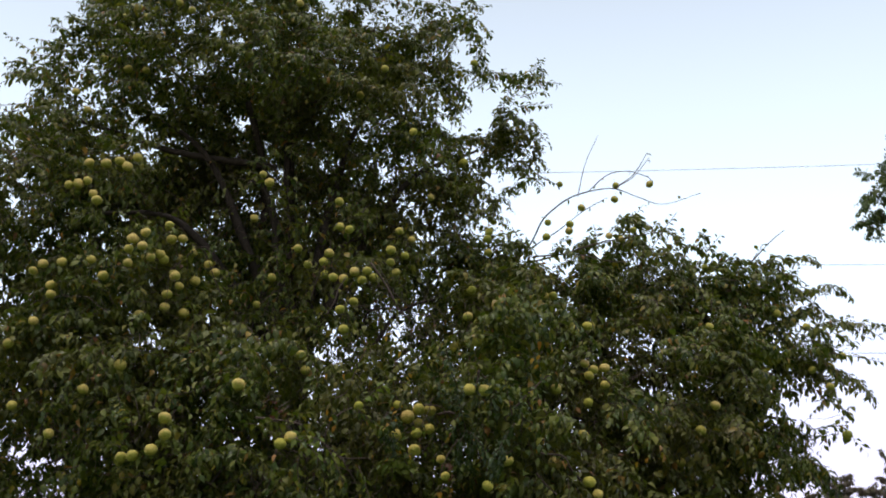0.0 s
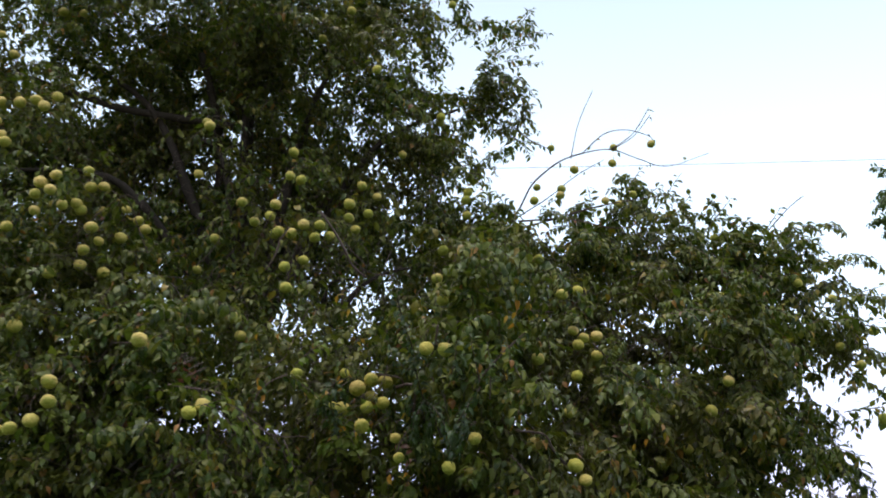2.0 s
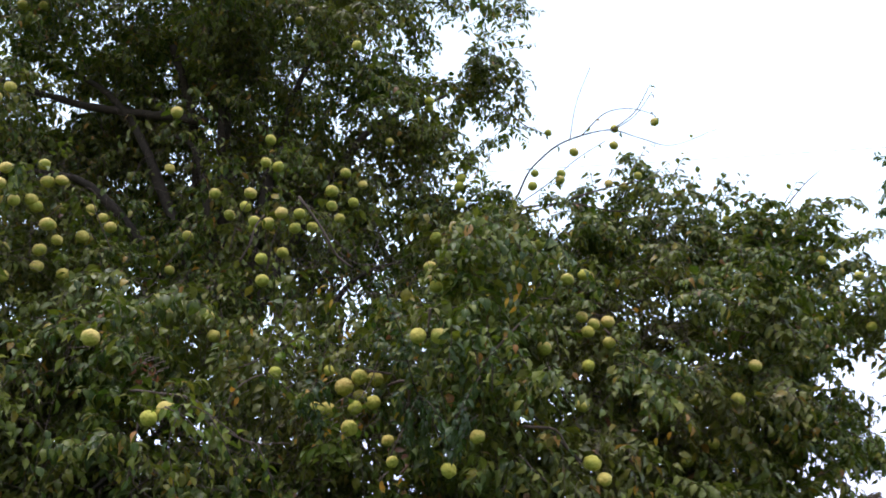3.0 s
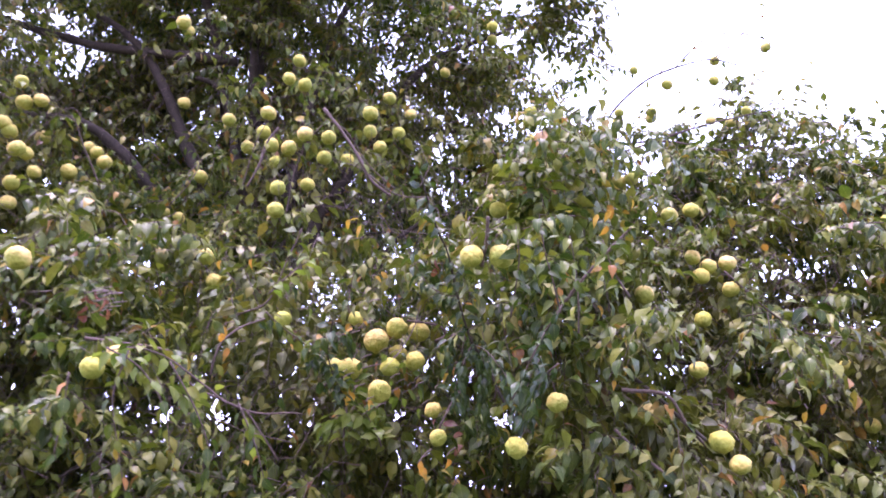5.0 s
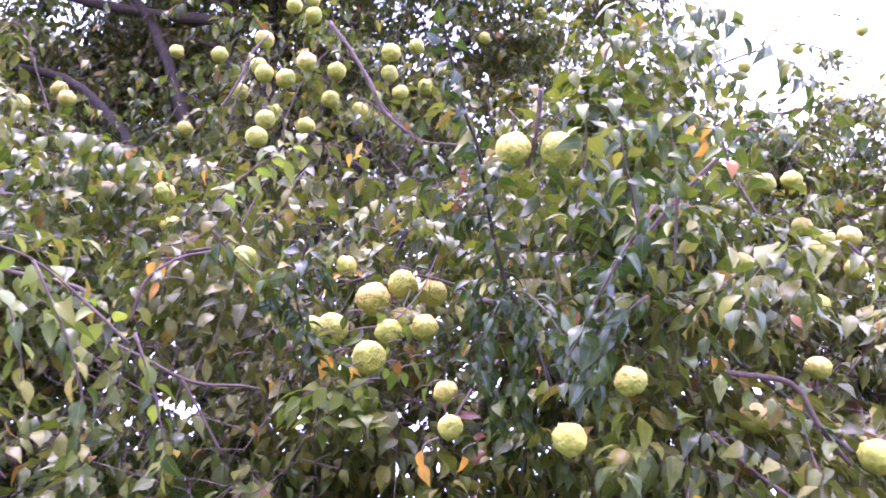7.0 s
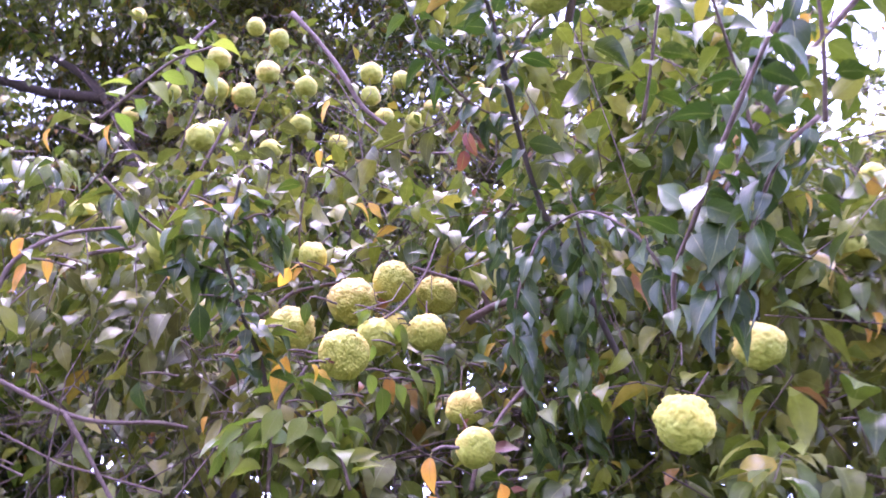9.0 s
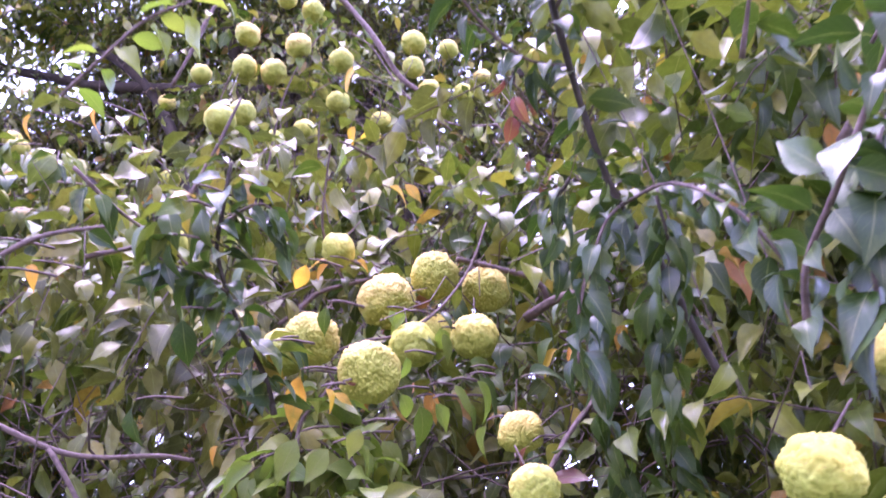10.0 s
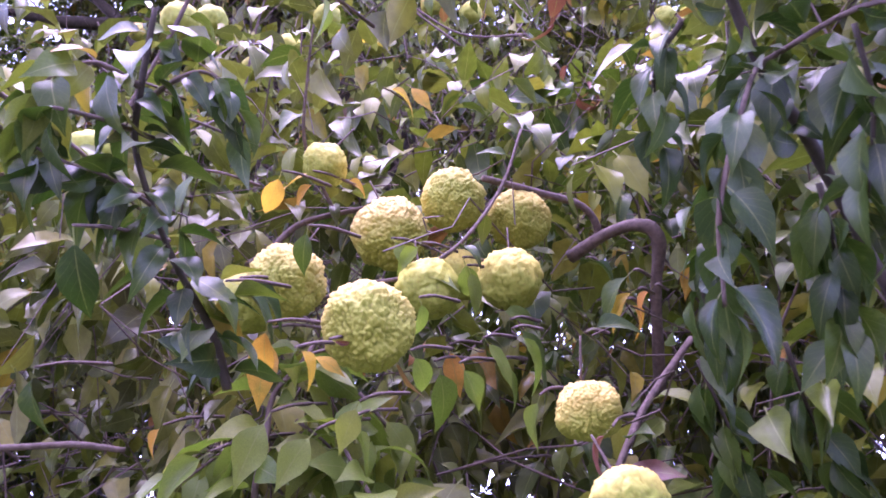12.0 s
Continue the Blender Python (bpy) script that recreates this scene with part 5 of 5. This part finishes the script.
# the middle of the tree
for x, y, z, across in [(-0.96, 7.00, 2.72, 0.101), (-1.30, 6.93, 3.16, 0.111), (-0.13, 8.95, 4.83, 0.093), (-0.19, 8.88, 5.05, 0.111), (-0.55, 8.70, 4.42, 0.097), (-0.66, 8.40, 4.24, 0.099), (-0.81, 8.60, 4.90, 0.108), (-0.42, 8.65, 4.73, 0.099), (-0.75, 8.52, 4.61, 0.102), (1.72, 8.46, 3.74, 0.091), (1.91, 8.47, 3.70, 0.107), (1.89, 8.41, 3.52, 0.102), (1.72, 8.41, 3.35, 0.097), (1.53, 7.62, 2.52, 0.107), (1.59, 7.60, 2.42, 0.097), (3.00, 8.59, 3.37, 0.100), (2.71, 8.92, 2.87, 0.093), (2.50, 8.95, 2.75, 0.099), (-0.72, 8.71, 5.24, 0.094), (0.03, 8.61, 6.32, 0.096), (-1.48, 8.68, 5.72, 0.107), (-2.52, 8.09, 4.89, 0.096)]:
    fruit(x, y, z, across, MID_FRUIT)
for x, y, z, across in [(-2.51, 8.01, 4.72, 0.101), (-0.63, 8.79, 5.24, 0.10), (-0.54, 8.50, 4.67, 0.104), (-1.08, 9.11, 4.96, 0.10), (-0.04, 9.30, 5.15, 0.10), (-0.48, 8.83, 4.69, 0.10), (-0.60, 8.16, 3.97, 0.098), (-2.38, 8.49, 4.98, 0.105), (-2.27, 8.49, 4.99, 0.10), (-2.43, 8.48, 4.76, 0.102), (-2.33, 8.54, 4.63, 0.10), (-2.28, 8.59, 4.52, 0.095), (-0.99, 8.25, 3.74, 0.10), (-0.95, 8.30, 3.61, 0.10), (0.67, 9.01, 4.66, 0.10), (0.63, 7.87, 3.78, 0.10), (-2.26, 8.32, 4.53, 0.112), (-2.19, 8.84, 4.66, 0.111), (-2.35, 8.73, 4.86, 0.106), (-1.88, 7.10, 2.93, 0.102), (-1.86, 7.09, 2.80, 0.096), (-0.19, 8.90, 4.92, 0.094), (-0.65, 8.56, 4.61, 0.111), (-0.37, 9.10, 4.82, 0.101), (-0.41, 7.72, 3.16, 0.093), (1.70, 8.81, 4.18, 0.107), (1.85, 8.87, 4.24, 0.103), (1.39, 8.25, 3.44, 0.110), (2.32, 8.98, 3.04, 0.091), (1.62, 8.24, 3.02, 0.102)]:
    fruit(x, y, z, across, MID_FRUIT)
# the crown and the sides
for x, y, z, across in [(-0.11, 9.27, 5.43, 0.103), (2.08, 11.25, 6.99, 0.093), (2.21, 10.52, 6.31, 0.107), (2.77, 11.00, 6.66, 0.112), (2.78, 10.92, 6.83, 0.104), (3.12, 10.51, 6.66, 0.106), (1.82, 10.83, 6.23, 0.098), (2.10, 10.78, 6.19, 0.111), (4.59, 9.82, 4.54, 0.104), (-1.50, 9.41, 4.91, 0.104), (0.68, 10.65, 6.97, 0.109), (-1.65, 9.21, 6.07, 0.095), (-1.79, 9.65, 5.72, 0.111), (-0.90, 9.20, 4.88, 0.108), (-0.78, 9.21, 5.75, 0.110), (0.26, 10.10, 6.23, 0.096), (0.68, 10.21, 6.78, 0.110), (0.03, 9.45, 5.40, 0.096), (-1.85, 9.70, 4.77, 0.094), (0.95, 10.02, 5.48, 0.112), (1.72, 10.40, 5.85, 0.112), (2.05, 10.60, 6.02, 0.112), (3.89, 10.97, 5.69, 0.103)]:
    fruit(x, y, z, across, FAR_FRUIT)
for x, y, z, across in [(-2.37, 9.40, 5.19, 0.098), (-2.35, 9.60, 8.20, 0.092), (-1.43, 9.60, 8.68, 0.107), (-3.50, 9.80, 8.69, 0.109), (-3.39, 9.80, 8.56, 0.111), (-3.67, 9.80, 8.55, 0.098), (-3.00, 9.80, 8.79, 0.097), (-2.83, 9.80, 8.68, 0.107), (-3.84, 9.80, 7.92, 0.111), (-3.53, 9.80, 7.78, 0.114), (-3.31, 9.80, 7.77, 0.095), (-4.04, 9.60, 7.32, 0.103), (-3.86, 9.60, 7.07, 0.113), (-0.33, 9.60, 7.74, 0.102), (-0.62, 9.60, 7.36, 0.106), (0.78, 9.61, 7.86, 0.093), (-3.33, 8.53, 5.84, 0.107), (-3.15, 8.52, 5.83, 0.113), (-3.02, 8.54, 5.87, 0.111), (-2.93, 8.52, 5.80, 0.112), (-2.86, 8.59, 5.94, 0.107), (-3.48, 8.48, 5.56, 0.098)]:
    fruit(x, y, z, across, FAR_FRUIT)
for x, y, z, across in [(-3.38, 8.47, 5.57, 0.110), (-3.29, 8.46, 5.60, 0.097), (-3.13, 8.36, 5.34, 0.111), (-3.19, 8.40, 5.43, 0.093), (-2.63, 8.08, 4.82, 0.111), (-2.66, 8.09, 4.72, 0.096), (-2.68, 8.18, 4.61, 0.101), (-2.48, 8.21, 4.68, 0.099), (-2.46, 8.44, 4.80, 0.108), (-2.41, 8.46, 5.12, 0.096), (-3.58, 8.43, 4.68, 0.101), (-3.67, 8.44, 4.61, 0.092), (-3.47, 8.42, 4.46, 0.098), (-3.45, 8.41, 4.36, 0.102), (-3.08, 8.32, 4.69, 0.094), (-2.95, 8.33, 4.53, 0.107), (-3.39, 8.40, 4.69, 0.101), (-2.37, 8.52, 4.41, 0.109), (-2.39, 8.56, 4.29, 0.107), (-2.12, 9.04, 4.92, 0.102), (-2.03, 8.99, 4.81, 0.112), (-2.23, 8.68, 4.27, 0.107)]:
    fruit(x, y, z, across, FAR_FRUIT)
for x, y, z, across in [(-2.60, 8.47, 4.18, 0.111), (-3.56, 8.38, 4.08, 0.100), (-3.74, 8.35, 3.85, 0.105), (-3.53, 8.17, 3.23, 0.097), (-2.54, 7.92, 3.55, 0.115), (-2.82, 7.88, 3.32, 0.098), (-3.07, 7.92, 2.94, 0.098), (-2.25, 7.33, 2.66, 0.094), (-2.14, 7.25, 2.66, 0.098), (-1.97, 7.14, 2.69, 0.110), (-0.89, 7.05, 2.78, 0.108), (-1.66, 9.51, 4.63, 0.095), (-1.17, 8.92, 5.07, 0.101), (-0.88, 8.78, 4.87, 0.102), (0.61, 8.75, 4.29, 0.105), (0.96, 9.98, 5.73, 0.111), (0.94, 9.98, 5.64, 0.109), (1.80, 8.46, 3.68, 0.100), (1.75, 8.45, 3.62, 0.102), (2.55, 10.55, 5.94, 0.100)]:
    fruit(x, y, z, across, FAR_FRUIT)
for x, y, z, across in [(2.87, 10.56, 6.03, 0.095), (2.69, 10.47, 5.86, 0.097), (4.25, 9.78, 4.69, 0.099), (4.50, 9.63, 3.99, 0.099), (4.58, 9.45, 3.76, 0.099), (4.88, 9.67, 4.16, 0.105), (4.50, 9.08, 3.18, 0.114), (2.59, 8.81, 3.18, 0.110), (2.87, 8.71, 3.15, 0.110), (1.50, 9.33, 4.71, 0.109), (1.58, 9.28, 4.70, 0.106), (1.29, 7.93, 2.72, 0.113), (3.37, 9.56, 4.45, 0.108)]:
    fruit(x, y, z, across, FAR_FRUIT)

# leafy shoots that carry the fruit
SPOTS = np.array([o.location for o in scene.objects if o.name.startswith("osage_fruit")])


def fruiting(spots, shoots, leaf, template, keep):
    """Shoots that spring from a little above and behind each fruit, and the twig that ties the fruit to the tree."""
    n = len(spots)
    s = np.repeat(spots, shoots, 0) + np.array([0, 0.17, 0.12]) + rng.normal(size=(n * shoots, 3)) * np.array([0.13, 0.07, 0.09])
    w = unit(rng.normal(size=s.shape) * np.array([1, 0.5, 0.6]) + np.array([0, 0.2, 0.0]))
    l = 0.22 + 0.3 * rng.random(len(s))
    ok = keep(s, s + w * l[:, None])
    s, w, l = s[ok] - np.array(ORIGIN), w[ok], l[ok]
    pos, along, up, size, (a, b, c) = dress(s, w, l, leaf, 9, face=unit(w * 0.4 + np.array([0, -0.7, 0.3])))
    ob = new("foliage", leaves_mesh("foliage", template, grow(template, pos, along, up, size), LEAF))
    ob.parent = tagged(tree)
    tagged(ob, kind="stuff")
    top = spots - np.array(ORIGIN) + np.array([0.012, 0.004, 0.10])
    bend = top + np.array([0, 0.10, 0.10]) + rng.normal(size=top.shape) * 0.05
    root = bend + np.array([0, 0.45, 0.05]) + rng.normal(size=top.shape) * np.array([0.2, 0.1, 0.15])
    knots = [top, (top + bend) / 2 + rng.normal(size=top.shape) * 0.012, bend]
    for k in (0.3, 0.65, 1.0):
        knots.append(bend * (1 - k) + root * k + rng.normal(size=top.shape) * 0.03)
    starts, ends = np.concatenate(knots[:-1] + [a, b]), np.concatenate(knots[1:] + [b, c])
    r = np.concatenate([np.repeat([0.0012, 0.0013, 0.0014, 0.0016, 0.0018], n), np.full(2 * len(a), 0.0015)])
    sticks = new("twig", sticks_mesh("twig", starts, ends, r, r * np.concatenate([np.full(5 * n, 1.08), np.full(2 * len(a), 0.7)]), TWIG))
    sticks.parent = tree
    tagged(sticks, kind="stuff")


# the twigs at the crown's edge are bare
bare = (SPOTS[:, 2] > 5.6) & (SPOTS[:, 0] > 1.5)
fruiting(SPOTS[~bare], 4, LEAF_LONG, MIDDLE, all_clear)

foliage("foliage", TALL, LEAF_LONG * 1.06, COARSE, tree, LEAF, TWIG, shift=-ORIGIN, gap=-0.15, length=0.36, droop=0.25, sag=0.25, twig_r=0.006, keep=free_and_open)
foliage("foliage", [(c, r, k * 0.68) for c, r, k in BACK], LEAF_LONG * 1.12, ROUGH, tree, LEAF, TWIG, shift=-ORIGIN, gap=-0.26, twig_r=0.004, keep=back_clear)
foliage("foliage", REAR, LEAF_LONG * 1.3, ROUGH, tree, LEAF, TWIG, shift=-ORIGIN, gap=-0.22, keep=back_clear)
foliage("foliage", SIDE + RIDGE, LEAF_LONG * 1.1, COARSE, tree, LEAF, TWIG, shift=-ORIGIN, length=0.32, gap=-0.36, droop=0.4, sag=0.3, twig_r=0.005, keep=free_and_open)
foliage("foliage", MIDST, LEAF_LONG * 1.05, MIDDLE, tree, LEAF, TWIG, shift=-ORIGIN, length=0.3, gap=-0.4, keep=all_clear)
foliage("foliage", FRONT + SHOULDER, LEAF_LONG * 1.14, MIDDLE, tree, LEAF, TWIG, shift=-ORIGIN, gap=-0.16, keep=all_clear, close=close_by)


# ---- far things ----
def cable(points, r):
    bm = bmesh.new()
    tube(bm, points, r, r, 6, 0.0, 8)
    ob = part("overhead_cable", bm, CABLE, None)
    return tagged(ob, "thin dark overhead cable slung across the open sky", "cable", "overhead cables")


cable([(-25.85, 24.00, 12.68), (2.77, 24.00, 13.42), (31.38, 24.00, 14.91)], 0.0065)
cable([(-25.85, 24.00, 10.78), (2.77, 24.00, 10.56), (31.38, 24.00, 11.07)], 0.0065)
cable([(-25.85, 24.00, 8.51), (2.77, 24.00, 8.02), (31.38, 24.00, 8.26)], 0.0065)

def shade_tree(name, x, y, lobes, trunk_r, label, mat, leaf=0.19, twig=0.01):
    """A far broad-leaved tree: trunk, limbs and leafy lobes given from its foot."""
    t = tagged(new(name), label, "tree")
    t.location = (x, y, 0)
    top = max(c[2] for c, r, k in lobes)
    bm = bmesh.new()
    tube(bm, [(0, 0, -0.2), (0.1, 0, top * 0.3), (-0.1, 0.1, top * 0.6), (0, 0, top * 0.9)], trunk_r, trunk_r * 0.2, 10, 0.3)
    part("trunk", bm, GREY_BARK, t)
    for c, r, k in lobes:
        bm = bmesh.new()
        c = Vector(c)
        tube(bm, [(0, 0, c.z * 0.45), c * 0.5 + Vector((0.12 * c.y + 0.1 * math.sin(c.x * 9), 0, c.z * 0.2 + 0.15 * math.cos(c.z * 7))), c], trunk_r * 0.15, trunk_r * 0.03, 7, 0.5)
        part("limb", bm, GREY_BARK, t)
    foliage("crown", lobes, leaf, ROUGH, t, mat, GREY_BARK, twig, length=0.4, gap=-0.5, droop=0.1, sag=0.15)
    return t


shade_tree("shade_tree", 17.25, 24.0, [
    ((-3.35, 0, 13.1), (0.4, 0.5, 0.35), 2.2), ((-3.2, 0, 12.35), (0.35, 0.5, 0.3), 2.2), ((-2.6, 0, 13.7), (0.5, 0.6, 0.4), 2.2), ((-1.9, 0.3, 14.7), (0.6, 0.7, 0.5), 2.2),
    ((-2.2, 0, 12.9), (0.5, 0.7, 0.35), 2.2), ((-1.1, 0, 14.1), (0.9, 1.1, 0.7), 2.2), ((-1.2, 0.3, 13.1), (0.8, 0.9, 0.5), 2.2), ((-0.7, 0, 12.4), (0.7, 0.9, 0.5), 2.2)] + [
    ((-1.3, 0, 11.3), (0.4, 0.6, 0.35), 2.2), ((-2.5, 0, 9.7), (0.3, 0.5, 0.35), 2.2), ((-1.9, 0, 10.2), (0.6, 0.7, 0.35), 2.2), ((-1.3, 0, 9.7), (0.6, 0.7, 0.4), 2.2),
    ((-2.2, 0, 7.3), (0.35, 0.5, 0.5), 2.2), ((-1.5, 0, 8.3), (0.3, 0.4, 0.4), 2.2), ((0.9, 0, 15.0), (1.6, 1.8, 1.3), 1.6), ((1.5, 0, 10.2), (1.5, 1.6, 2.2), 1.6), ((0.2, 0, 11.6), (1.0, 1.0, 0.9), 2.2)] + [
    ((-0.7, 0, 11.0), (0.6, 0.7, 0.5), 2.2), ((0.3, 0, 13.2), (1.1, 1.1, 0.9), 2.0), ((-0.4, 0, 8.7), (0.9, 0.9, 0.8), 2.0)], 0.32,
    "tall green broad-leaved tree standing across the meadow", FAR_LEAF)
for x, lobes in [(29.0, [((-1.2, 0, 7.6), (1.5, 1.6, 1.8), 2.0), ((0.8, 0, 7.8), (1.6, 1.6, 1.9), 2.0), ((0, 0, 4.5), (2.2, 1.8, 2.5), 1.5)]),
                 (32.6, [((0, 0, 8.4), (1.3, 1.4, 2.5), 2.0), ((0, 0, 4.8), (1.8, 1.8, 2.6), 1.5)]),
                 (36.9, [((0, 0, 10.4), (1.5, 1.6, 3.5), 2.0), ((-1.3, 0, 7.4), (1.8, 1.8, 3.6), 1.7)])]:
    shade_tree("hedgerow_tree", x, 60, lobes, 0.3, "low brown-leaved hedgerow tree far across the meadow, paled as by haze", HAZY_BROWN_LEAF, 0.3, 0.02)
